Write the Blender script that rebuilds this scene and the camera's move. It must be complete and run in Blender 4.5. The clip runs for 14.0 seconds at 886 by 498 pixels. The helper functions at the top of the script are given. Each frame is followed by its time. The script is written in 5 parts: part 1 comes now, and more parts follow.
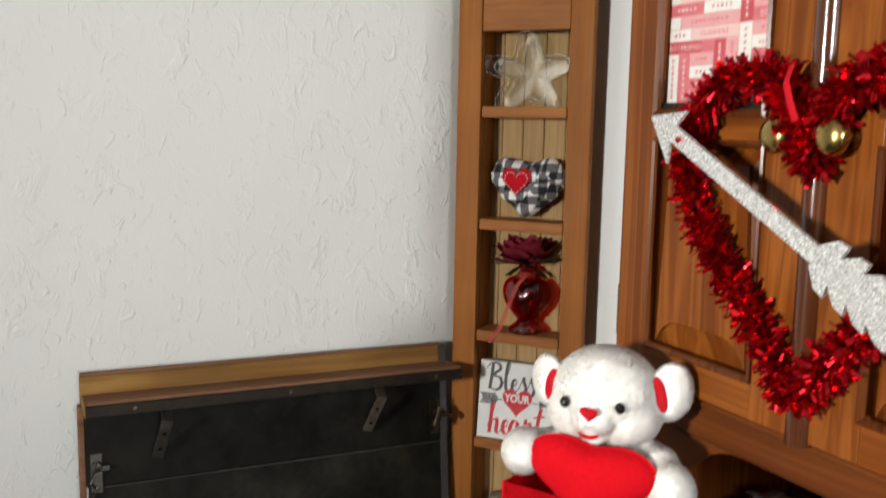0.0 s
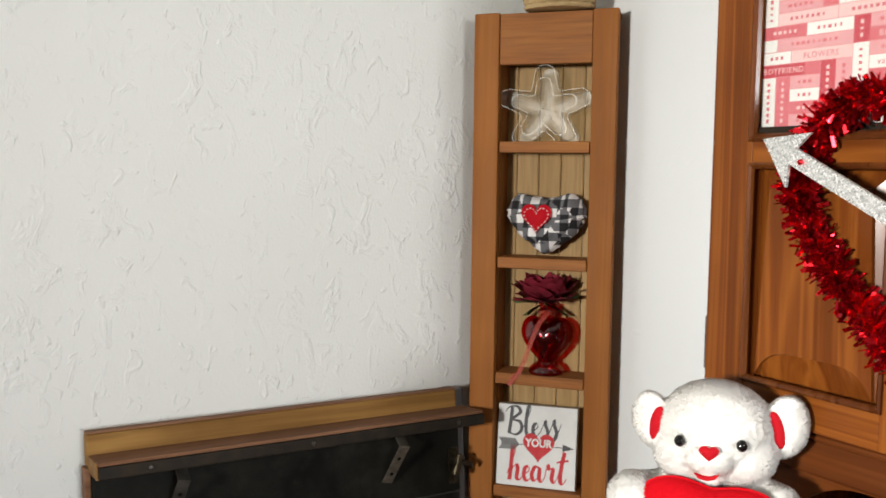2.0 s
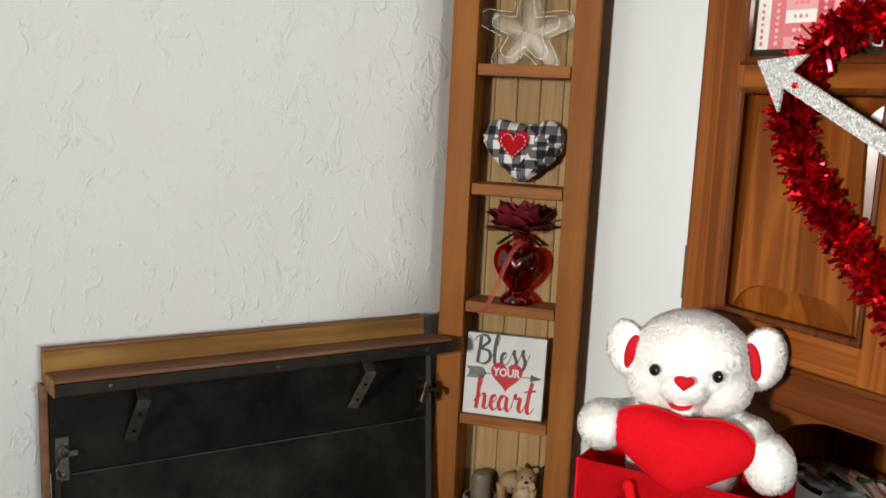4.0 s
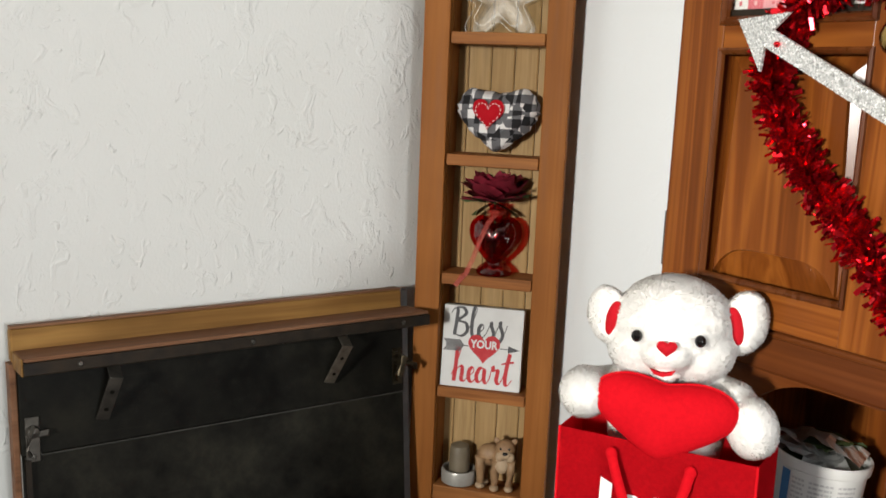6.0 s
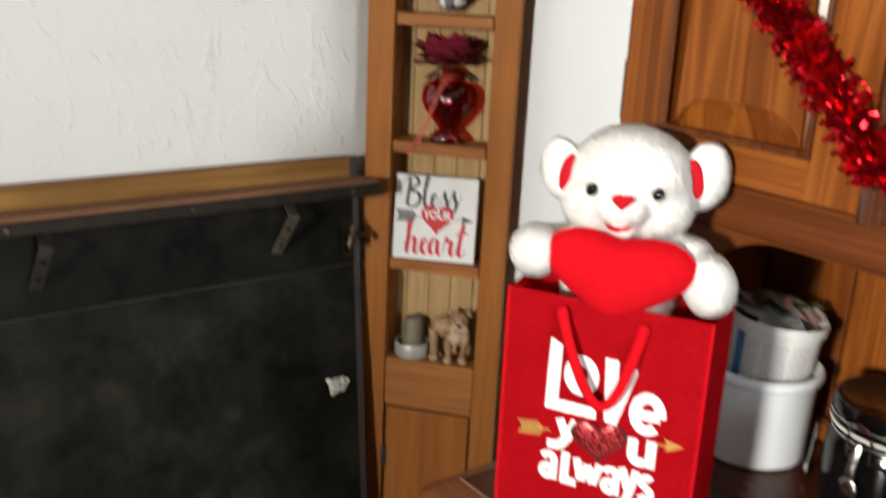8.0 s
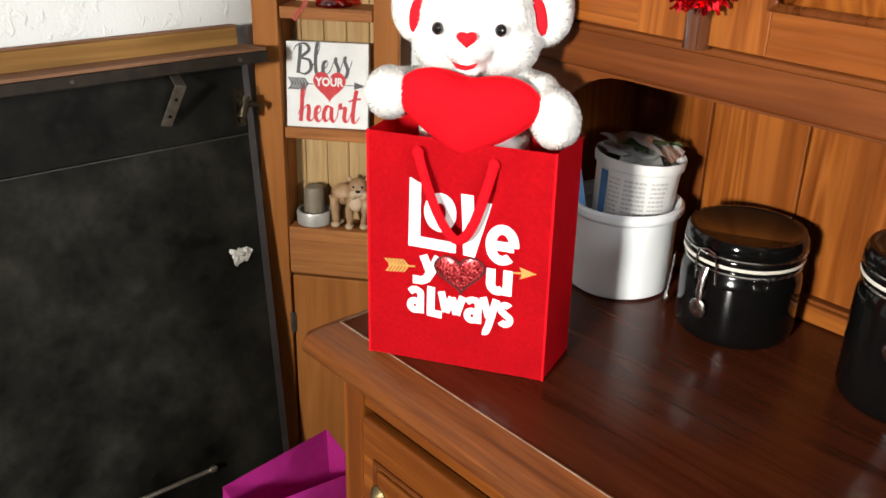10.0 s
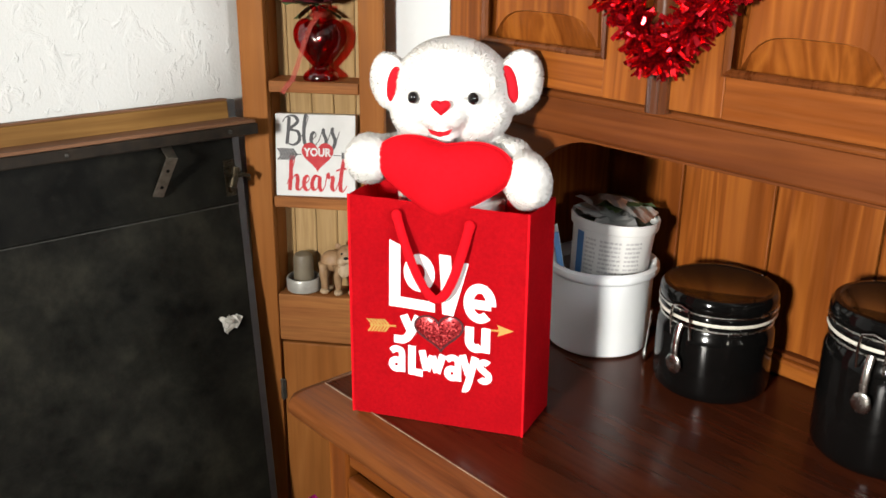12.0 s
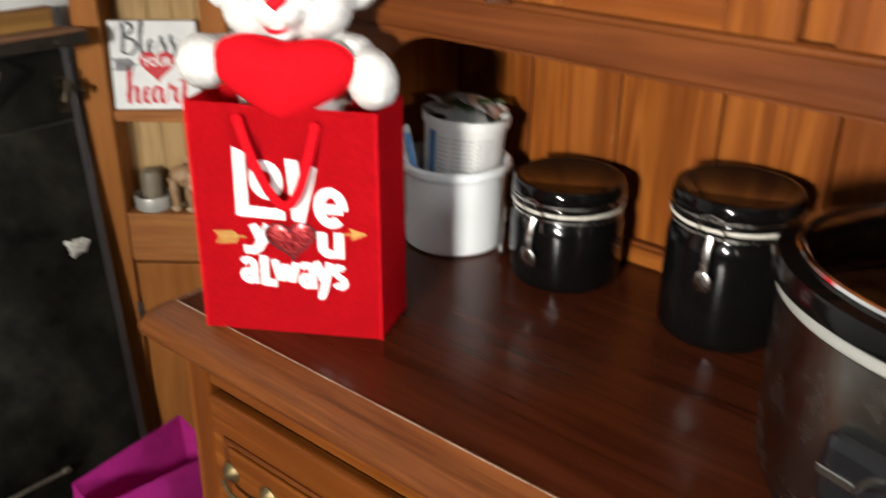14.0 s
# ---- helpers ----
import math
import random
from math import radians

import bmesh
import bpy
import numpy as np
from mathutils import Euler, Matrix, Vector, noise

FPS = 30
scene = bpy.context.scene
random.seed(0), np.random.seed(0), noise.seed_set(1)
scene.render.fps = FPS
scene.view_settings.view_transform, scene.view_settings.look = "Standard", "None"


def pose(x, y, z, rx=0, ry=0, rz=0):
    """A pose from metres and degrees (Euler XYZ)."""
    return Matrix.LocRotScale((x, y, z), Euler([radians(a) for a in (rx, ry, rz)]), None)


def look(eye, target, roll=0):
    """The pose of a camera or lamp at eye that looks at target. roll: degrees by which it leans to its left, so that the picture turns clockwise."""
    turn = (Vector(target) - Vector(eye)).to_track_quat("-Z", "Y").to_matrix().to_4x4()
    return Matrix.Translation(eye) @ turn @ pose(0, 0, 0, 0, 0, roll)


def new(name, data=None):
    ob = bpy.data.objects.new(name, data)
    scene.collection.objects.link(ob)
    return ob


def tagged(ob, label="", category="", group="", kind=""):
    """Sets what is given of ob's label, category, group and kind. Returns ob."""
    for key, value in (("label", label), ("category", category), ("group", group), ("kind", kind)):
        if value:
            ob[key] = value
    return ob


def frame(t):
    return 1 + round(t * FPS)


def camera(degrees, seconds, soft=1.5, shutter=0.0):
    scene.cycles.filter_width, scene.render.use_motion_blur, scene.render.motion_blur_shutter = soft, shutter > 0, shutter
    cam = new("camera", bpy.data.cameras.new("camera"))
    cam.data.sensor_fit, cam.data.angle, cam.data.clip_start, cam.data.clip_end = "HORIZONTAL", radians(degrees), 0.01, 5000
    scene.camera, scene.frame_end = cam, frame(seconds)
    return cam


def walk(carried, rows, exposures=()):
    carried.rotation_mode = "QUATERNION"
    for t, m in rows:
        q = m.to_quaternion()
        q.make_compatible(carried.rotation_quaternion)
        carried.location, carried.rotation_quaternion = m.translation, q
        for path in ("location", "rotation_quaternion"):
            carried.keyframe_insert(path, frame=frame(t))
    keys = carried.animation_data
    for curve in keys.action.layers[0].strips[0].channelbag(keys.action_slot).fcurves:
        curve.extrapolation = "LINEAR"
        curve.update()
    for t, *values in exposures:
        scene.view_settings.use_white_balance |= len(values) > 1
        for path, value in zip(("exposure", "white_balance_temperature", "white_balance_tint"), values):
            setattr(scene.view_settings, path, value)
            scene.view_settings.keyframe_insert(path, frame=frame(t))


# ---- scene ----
cam = camera(51.7, 14.0, soft=1.6, shutter=0.5)
PATH = [
    (0, (-0.0072, 0.0259, 1.5450), (0.8432, 1.8144, 1.2650), 1.1),
    (0.3, (-0.0144, 0.0608, 1.5350), (0.8427, 1.8336, 1.1890), -0.3),
    (0.5, (-0.0484, 0.1046, 1.5300), (0.8646, 1.8507, 1.1850), -0.3),
    (1, (-0.1169, 0.1935, 1.5210), (0.8225, 1.9119, 1.1150), -0.7),
    (1.5, (-0.1550, 0.1890, 1.5160), (0.8216, 1.9056, 1.2010), 0.4),
    (2, (-0.1523, 0.1742, 1.5180), (0.8681, 1.8847, 1.3450), 0.7),
    (2.3, (-0.1469, 0.1805, 1.5180), (0.8999, 1.8722, 1.3160), 1.4),
    (2.5, (-0.1478, 0.1810, 1.5160), (0.8941, 1.8762, 1.3180), 1.7),
    (3, (-0.1424, 0.1895, 1.5120), (0.9200, 1.8655, 1.2650), 1.9),
    (3.2, (-0.1411, 0.1944, 1.5080), (0.9178, 1.8699, 1.2420), 2.3),
    (5.5, (-0.1295, 0.2221, 1.4900), (0.9773, 1.8503, 1.1420), 2.5),
    (6, (-0.1304, 0.2270, 1.4840), (0.9885, 1.8459, 1.1230), 2.3),
    (6.5, (-0.1250, 0.2422, 1.4710), (1.0055, 1.8396, 1.0620), 2.5),
    (7, (-0.1184, 0.2579, 1.4560), (1.0077, 1.8463, 1.0020), 2.9),
    (7.5, (-0.1161, 0.2579, 1.4540), (1.0149, 1.8383, 0.9820), 2.4),
    (8, (-0.0839, 0.2597, 1.4380), (1.0762, 1.7753, 0.8420), 2.8),
    (8.3, (-0.0750, 0.2486, 1.4290), (1.1278, 1.6457, 0.6540), 3.5),
    (8.5, (-0.0513, 0.2468, 1.4230), (1.1417, 1.6175, 0.5890), 2.4),
    (8.6, (-0.0562, 0.2235, 1.4270), (1.1453, 1.5956, 0.6050), 1.6),
    (10.8, (-0.0453, 0.1533, 1.4000), (1.1727, 1.5160, 0.5870), 1.4),
    (11, (-0.0458, 0.1457, 1.4090), (1.1659, 1.5227, 0.6110), 0.7),
    (11.5, (-0.0498, 0.1422, 1.4000), (1.1901, 1.5219, 0.6530), 0.7),
    (12, (-0.0565, 0.1332, 1.4100), (1.1972, 1.5384, 0.7360), 0.7),
    (12.5, (-0.0561, 0.1341, 1.4080), (1.2183, 1.5201, 0.7330), 0.6),
    (13, (-0.0592, 0.1345, 1.4060), (1.2568, 1.4898, 0.7510), 0.8),
    (13.2, (-0.0556, 0.1350, 1.4080), (1.2635, 1.4831, 0.7410), 0.8),
    (13.5, (-0.0565, 0.1332, 1.4050), (1.2662, 1.4728, 0.7310), 0.6),
    (13.7, (-0.0502, 0.1346, 1.4030), (1.2940, 1.4187, 0.6670), 1.3),
    (14, (-0.0341, 0.1288, 1.3950), (1.3661, 1.2766, 0.5450), 0.9),
]
EXPOSURES = [(0, -0.08), (1.5, 0.10), (3, -0.10), (6.5, 0.04), (7.6, 0.04), (8.6, 0.45), (11, 0.64), (12, 0.55), (13.5, 0.48), (14, 0.42)]
walk(cam, [(t, look(eye, target, roll)) for t, eye, target, roll in PATH], EXPOSURES)

# ---- light ----
world = bpy.data.worlds.new("world")
scene.world = world
world.use_nodes = True
wn = world.node_tree
sky = wn.nodes.new("ShaderNodeTexSky")
sky.sky_type, sky.sun_disc = "NISHITA", False
sky.sun_elevation, sky.sun_rotation = radians(28), radians(250)
wn.nodes["Background"].inputs["Strength"].default_value = 0.12
wn.links.new(sky.outputs[0], wn.nodes["Background"].inputs["Color"])


def area(name, eye, target, sx, sy, watts, colour, spread=180):
    d = bpy.data.lights.new(name, "AREA")
    d.shape, d.size, d.size_y, d.energy, d.color = "RECTANGLE", sx, sy, watts, colour
    d.spread = radians(spread)
    ob = new(name, d)
    ob.matrix_world = look(eye, target)
    return ob


# daylight in the small bright west window; soft fill lamp added on the unseen south side
area("west_window_light", (-2.56, -0.24, 1.72), (0.8, 0.52, 1.33), 0.27, 0.36, 22.5, (1.0, 0.96, 0.895), 66)
area("south_window_light", (-0.12, -2.92, 1.97), (-0.25, 1.7, 1.85), 0.9, 0.52, 26, (0.95, 0.965, 0.97), 90)

# ---- materials ----
def material(name, colour, rough=0.6, metal=0.0, **extra):
    m = bpy.data.materials.new(name)
    m.use_nodes = True
    b = m.node_tree.nodes["Principled BSDF"]
    b.inputs["Base Color"].default_value = (*colour, 1)
    b.inputs["Roughness"].default_value = rough
    b.inputs["Metallic"].default_value = metal
    for k, v in extra.items():
        b.inputs[k.replace("_", " ")].default_value = v
    return m


def node(m, kind, **sets):
    n = m.node_tree.nodes.new(kind)
    for k, v in sets.items():
        if k.startswith("in_"):
            n.inputs[k[3:].replace("_", " ")].default_value = v
        elif k == "operation":
            n.operation = v
        elif k == "blend_type":
            n.blend_type = v
        elif k == "data_type":
            n.data_type = v
        elif k == "feature":
            n.feature = v
    return n


def wire(m, a, b):
    m.node_tree.links.new(a, b)


def coords(m, scale, shuffle=True):
    """Object coordinates, stretched, and shifted piece by piece."""
    t = node(m, "ShaderNodeTexCoord")
    mp = node(m, "ShaderNodeMapping")
    mp.inputs["Scale"].default_value = scale
    wire(m, t.outputs["Object"], mp.inputs["Vector"])
    if shuffle:
        info = node(m, "ShaderNodeObjectInfo")
        mul = node(m, "ShaderNodeMath", operation="MULTIPLY")
        mul.inputs[1].default_value = 37.0
        wire(m, info.outputs["Random"], mul.inputs[0])
        wire(m, mul.outputs[0], mp.inputs["Location"])
    return mp.outputs["Vector"]


def ramp(m, fac, stops):
    r = node(m, "ShaderNodeValToRGB")
    el = r.color_ramp.elements
    while len(el) < len(stops):
        el.new(0.5)
    for e, (p, c) in zip(el, stops):
        e.position, e.color = p, (*c, 1)
    wire(m, fac, r.inputs["Fac"])
    return r.outputs["Color"]


def noise_tex(m, vec, scale, detail=4, rough=0.55, distort=0.0):
    n = node(m, "ShaderNodeTexNoise", in_Scale=scale, in_Detail=detail, in_Roughness=rough, in_Distortion=distort)
    wire(m, vec, n.inputs["Vector"])
    return n.outputs["Fac"]


def mix(m, fac, a, b, blend="MIX"):
    n = node(m, "ShaderNodeMix", data_type="RGBA", blend_type=blend)
    for value, sock in ((fac, n.inputs[0]), (a, n.inputs[6]), (b, n.inputs[7])):
        if isinstance(value, bpy.types.NodeSocket):
            wire(m, value, sock)
        elif isinstance(value, tuple):
            sock.default_value = (*value, 1)
        else:
            sock.default_value = value
    return n.outputs[2]


def bump(m, height, strength=0.3, distance=0.002):
    n = node(m, "ShaderNodeBump", in_Strength=strength, in_Distance=distance)
    wire(m, height, n.inputs["Height"])
    b = m.node_tree.nodes["Principled BSDF"]
    wire(m, n.outputs["Normal"], b.inputs["Normal"])


def base(m, colour=None, rough=None):
    b = m.node_tree.nodes["Principled BSDF"]
    if colour is not None:
        wire(m, colour, b.inputs["Base Color"])
    if rough is not None:
        wire(m, rough, b.inputs["Roughness"])


def grey(m, fac, lo, hi, a=0.3, b=0.7):
    n = node(m, "ShaderNodeMapRange")
    n.inputs["From Min"].default_value, n.inputs["From Max"].default_value = a, b
    n.inputs["To Min"].default_value, n.inputs["To Max"].default_value = lo, hi
    wire(m, fac, n.inputs["Value"])
    return n.outputs["Result"]


def wood(name, dark, mid, light, grain="z", rough=0.4, coat=0.0, fine=1.0, knots=False, broad=0.0, gloss=0.12):
    m = material(name, mid, rough, Specular_IOR_Level=gloss)
    along, across = 1.4 * fine, 28.0 * fine
    s = {"x": (along, across, across), "y": (across, along, across), "z": (across, across, along)}[grain]
    v = coords(m, s)
    a = noise_tex(m, v, 1.0, 6, 0.62, 0.30)
    s2 = tuple(k * 6 for k in s)
    f = noise_tex(m, coords(m, s2), 1.0, 3, 0.6, 0.3)
    col = ramp(m, a, [(0.30, dark), (0.46, mid), (0.60, light), (0.74, dark)])
    if broad:
        # wide, wandering growth rings with soft edges
        flow = noise_tex(m, coords(m, tuple(k * 0.42 for k in s)), 1.0, 3, 0.45, 1.4)
        rings = node(m, "ShaderNodeMath", operation="PINGPONG", in_Value=0.0)
        turns = node(m, "ShaderNodeMath", operation="MULTIPLY")
        turns.inputs[1].default_value = 3.4
        wire(m, flow, turns.inputs[0])
        wire(m, turns.outputs[0], rings.inputs[0])
        rings.inputs[1].default_value = 0.5
        col = mix(m, broad, col, ramp(m, rings.outputs[0], [(0.02, tuple(0.4 * a + 0.6 * b for a, b in zip(dark, mid))), (0.16, mid), (0.34, light), (0.48, mid)]))
    col = mix(m, 0.12 if broad else 0.36, col, ramp(m, f, [(0.35, tuple(k * 0.45 for k in mid)), (0.6, light)]))
    patch = noise_tex(m, coords(m, (3.5, 3.5, 3.5)), 1.0, 3)
    col = mix(m, grey(m, patch, 0.0, 0.45, 0.45, 0.75), col, dark)
    if knots:
        vor = node(m, "ShaderNodeTexVoronoi", in_Scale=1.0)
        wire(m, coords(m, tuple(k * 0.35 for k in s)), vor.inputs["Vector"])
        col = mix(m, grey(m, vor.outputs["Distance"], 0.8, 0.0, 0.05, 0.16), col, tuple(k * 0.5 for k in dark))
    base(m, col, grey(m, f, rough - 0.02, rough + 0.03) if rough < 0.3 else grey(m, f, rough - 0.08, rough + 0.12))
    bump(m, f, 0.05 if rough < 0.3 else 0.12, 0.001)
    b = m.node_tree.nodes["Principled BSDF"]
    b.inputs["Coat Weight"].default_value = coat
    b.inputs["Coat Roughness"].default_value = 0.18
    return m


def plaster(name, colour, relief=0.74):
    m = material(name, colour, 0.75)
    v = coords(m, (1, 1, 0.75), False)
    big = noise_tex(m, v, 20, 5, 0.6, 0.7)
    patchy = grey(m, noise_tex(m, v, 5.5, 3), 0.25, 1.0, 0.38, 0.6)
    crest = node(m, "ShaderNodeMath", operation="MULTIPLY")
    wire(m, grey(m, big, 0, 1, 0.54, 0.66), crest.inputs[0])
    wire(m, patchy, crest.inputs[1])
    ridge = crest.outputs[0]
    lumps = noise_tex(m, v, 42, 3, 0.5, 0.9)
    ridge2 = grey(m, lumps, 0, 1, 0.60, 0.74)
    fine = noise_tex(m, v, 190, 3)
    add = node(m, "ShaderNodeMath", operation="MULTIPLY_ADD")
    wire(m, ridge2, add.inputs[0])
    add.inputs[1].default_value = 0.8
    wire(m, ridge, add.inputs[2])
    add2 = node(m, "ShaderNodeMath", operation="MULTIPLY_ADD")
    wire(m, fine, add2.inputs[0])
    add2.inputs[1].default_value = 0.35
    wire(m, add.outputs[0], add2.inputs[2])
    bump(m, add2.outputs[0], relief, 0.0024)
    stain = noise_tex(m, v, 2.3, 4)
    base(m, mix(m, grey(m, stain, 0.0, 0.5, 0.4, 0.75), colour, tuple(c * k for c, k in zip(colour, (0.93, 0.92, 0.89)))))
    return m


def mottled(name, colour, other, scale, rough=0.6, metal=0.0, relief=0.1, **extra):
    m = material(name, colour, rough, metal, **extra)
    v = coords(m, (1, 1, 1))
    n = noise_tex(m, v, scale, 5, 0.6)
    base(m, ramp(m, n, [(0.3, colour), (0.7, other)]), grey(m, n, max(rough - 0.08, 0.02), rough + 0.1))
    if relief:
        bump(m, noise_tex(m, v, scale * 6, 3), relief, 0.001)
    return m


WALL = plaster("wall_plaster", (0.675, 0.685, 0.665))
SMOOTHWALL = plaster("smooth_wall_plaster", (0.735, 0.765, 0.775), 0.22)
# unseen west and south walls: made dark to lower bounce light and reflections
FARWALL = plaster("darkened_far_plaster", (0.26, 0.24, 0.21))
CEIL = mottled("ceiling_paint", (0.62, 0.61, 0.59), (0.57, 0.56, 0.54), 6, 0.8)
# unseen floor, kept dark so that it bounces less light
FLOOR = mottled("floor_tile", (0.09, 0.065, 0.045), (0.13, 0.10, 0.07), 5, 0.4)
PINE = dict(dark=(0.052, 0.0115, 0.0018), mid=(0.142, 0.0365, 0.0052), light=(0.245, 0.0765, 0.0118))
HUTCH_Z = wood("hutch_wood_upright", grain="z", rough=0.36, coat=0.16, knots=True, broad=0.85, **PINE)
HUTCH_Y = wood("hutch_wood_level", grain="y", rough=0.40, coat=0.08, broad=0.85, **PINE)
HUTCH_X = wood("hutch_wood_deep", grain="x", rough=0.38, coat=0.1, **PINE)
MOULD = wood("hutch_moulding", (0.042, 0.010, 0.0026), (0.082, 0.0215, 0.0050), (0.130, 0.040, 0.010), "z", 0.30, 0.22, 0.6)
# dark stain, deepened further to carry the bear's shadow on rail and valance
MOULD_Y = wood("hutch_moulding_level", (0.040, 0.0095, 0.0022), (0.090, 0.0225, 0.0045), (0.145, 0.042, 0.0090), "y", 0.46, 0.04, broad=0.6)
ASTRAGAL = wood("polished_astragal", (0.030, 0.008, 0.003), (0.060, 0.017, 0.006), (0.10, 0.032, 0.011), "z", 0.14, 0.7, gloss=0.5)
TOPWOOD = wood("worktop_wood", (0.028, 0.0058, 0.0022), (0.052, 0.0110, 0.0040), (0.078, 0.0180, 0.0066), "y", 0.24, 0.06, 0.7, gloss=0.24)
NOSING = wood("worktop_nosing", (0.055, 0.0135, 0.0035), (0.125, 0.035, 0.0085), (0.205, 0.066, 0.017), "y", 0.40, 0.08)
SHELF_Z = wood("shelf_wood_upright", (0.150, 0.047, 0.009), (0.255, 0.090, 0.019), (0.32, 0.122, 0.030), "z", 0.55, 0.0, 0.6, True, 0.45)
SHELF_X = wood("shelf_wood_level", (0.17, 0.058, 0.017), (0.28, 0.105, 0.032), (0.35, 0.145, 0.044), "x", 0.55, 0.0)
BEAD = wood("beadboard", (0.30, 0.18, 0.072), (0.38, 0.245, 0.105), (0.44, 0.295, 0.14), "z", 0.55, 0.0, 0.8)


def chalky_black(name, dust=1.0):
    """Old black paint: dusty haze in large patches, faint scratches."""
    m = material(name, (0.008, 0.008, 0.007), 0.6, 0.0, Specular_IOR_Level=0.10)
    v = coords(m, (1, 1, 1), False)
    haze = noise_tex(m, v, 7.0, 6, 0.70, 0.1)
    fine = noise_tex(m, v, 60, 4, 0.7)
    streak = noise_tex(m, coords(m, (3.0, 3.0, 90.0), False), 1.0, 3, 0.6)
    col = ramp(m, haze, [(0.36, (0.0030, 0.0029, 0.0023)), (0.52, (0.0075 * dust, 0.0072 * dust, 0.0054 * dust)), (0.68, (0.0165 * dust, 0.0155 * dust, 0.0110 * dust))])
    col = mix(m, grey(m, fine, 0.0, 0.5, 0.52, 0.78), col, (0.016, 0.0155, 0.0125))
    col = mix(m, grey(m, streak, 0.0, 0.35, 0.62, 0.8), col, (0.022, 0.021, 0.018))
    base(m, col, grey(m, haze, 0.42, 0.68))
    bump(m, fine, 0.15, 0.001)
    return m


BLACK = chalky_black("black_paint")
# same paint with real dust, its haze also raised to imitate stronger light
BLACK_DUSTY_LIFTED = chalky_black("dusty_lifted_black_paint", 1.6)
BLACKEDGE = mottled("worn_black_edge", (0.006, 0.005, 0.004), (0.026, 0.018, 0.011), 26, 0.55, relief=0.4, Specular_IOR_Level=0.18)
CAPWOOD = wood("raw_pine", (0.055, 0.022, 0.006), (0.20, 0.100, 0.027), (0.34, 0.190, 0.058), "x", 0.6, 0.0, 0.55, True, 0.5)
LEDGEWOOD = wood("ledge_wood", (0.075, 0.033, 0.016), (0.15, 0.07, 0.035), (0.22, 0.11, 0.06), "x", 0.6, 0.0)
GREYSIDE = mottled("grey_metal_side", (0.085, 0.085, 0.09), (0.15, 0.15, 0.155), 12, 0.5, 0.2)
STEEL = mottled("dull_steel", (0.30, 0.27, 0.22), (0.15, 0.13, 0.10), 60, 0.45, 0.85)
DARKSTEEL = mottled("dark_steel", (0.05, 0.048, 0.042), (0.11, 0.10, 0.085), 60, 0.42, 0.7)
CHROME = material("chrome", (0.75, 0.75, 0.74), 0.12, 1.0)
BRASS = mottled("brass", (0.52, 0.38, 0.14), (0.40, 0.28, 0.09), 50, 0.22, 1.0, 0.05)
DARKBRASS = mottled("dark_brass", (0.06, 0.046, 0.026), (0.022, 0.018, 0.012), 70, 0.35, 0.85)
OLDBRASS = mottled("aged_brass", (0.24, 0.18, 0.08), (0.12, 0.09, 0.05), 60, 0.4, 0.9)

# ---- building tools ----
def finish(bm, name, mat, parent=None, label="", smooth=False, autosmooth=True):
    bmesh.ops.recalc_face_normals(bm, faces=bm.faces)
    me = bpy.data.meshes.new(name)
    if smooth:
        for f in bm.faces:
            f.smooth = True
        if autosmooth:
            for e in bm.edges:
                if len(e.link_faces) == 2 and e.calc_face_angle(0) > 0.7:
                    e.smooth = False
    bm.to_mesh(me)
    bm.free()
    for m in (mat if isinstance(mat, (list, tuple)) else [mat]):
        me.materials.append(m)
    ob = new(name, me)
    if parent is not None:
        ob.parent = parent
    if label:
        tagged(ob, label)
    return ob


def part(name, bm, mat, parent, label="", smooth=False):
    return finish(bm, name, mat, parent, label, smooth)


def thing(name, m, label, category, group=""):
    ob = new(name)
    ob.empty_display_size = 0.05
    ob.matrix_world = m
    return tagged(ob, label, category, group)


def box(x0, x1, y0, y1, z0, z1, bevel=0.0, seg=2, bm=None):
    own = bm is None
    b = bmesh.new()
    bmesh.ops.create_cube(b, size=1)
    for v in b.verts:
        v.co = Vector(((x0 + x1) / 2 + v.co.x * (x1 - x0), (y0 + y1) / 2 + v.co.y * (y1 - y0), (z0 + z1) / 2 + v.co.z * (z1 - z0)))
    if bevel:
        bmesh.ops.bevel(b, geom=b.edges[:], offset=bevel, segments=seg, profile=0.5, affect="EDGES")
    return b if own else join(bm, b)


def join(bm, other, m=None, mat=0):
    """Adds other to bm, moved by m."""
    me = bpy.data.meshes.new("tmp")
    if m is not None:
        other.transform(m)
    if mat:
        for f in other.faces:
            f.material_index = mat
    other.to_mesh(me)
    other.free()
    bm.from_mesh(me)
    bpy.data.meshes.remove(me)
    return bm


def lathe(profile, seg=48, bm=None):
    """Turns (radius, height) pairs about z."""
    b = bmesh.new() if bm is None else bm
    rings = []
    for r, z in profile:
        if r < 1e-5:
            rings.append([b.verts.new((0, 0, z))])
        else:
            rings.append([b.verts.new((r * math.cos(2 * math.pi * i / seg), r * math.sin(2 * math.pi * i / seg), z)) for i in range(seg)])
    for a, c in zip(rings, rings[1:]):
        for i in range(seg):
            j = (i + 1) % seg
            if len(a) == 1 and len(c) > 1:
                b.faces.new((a[0], c[i], c[j]))
            elif len(c) == 1 and len(a) > 1:
                b.faces.new((a[i], a[j], c[0]))
            elif len(a) > 1:
                b.faces.new((a[i], a[j], c[j], c[i]))
    return b


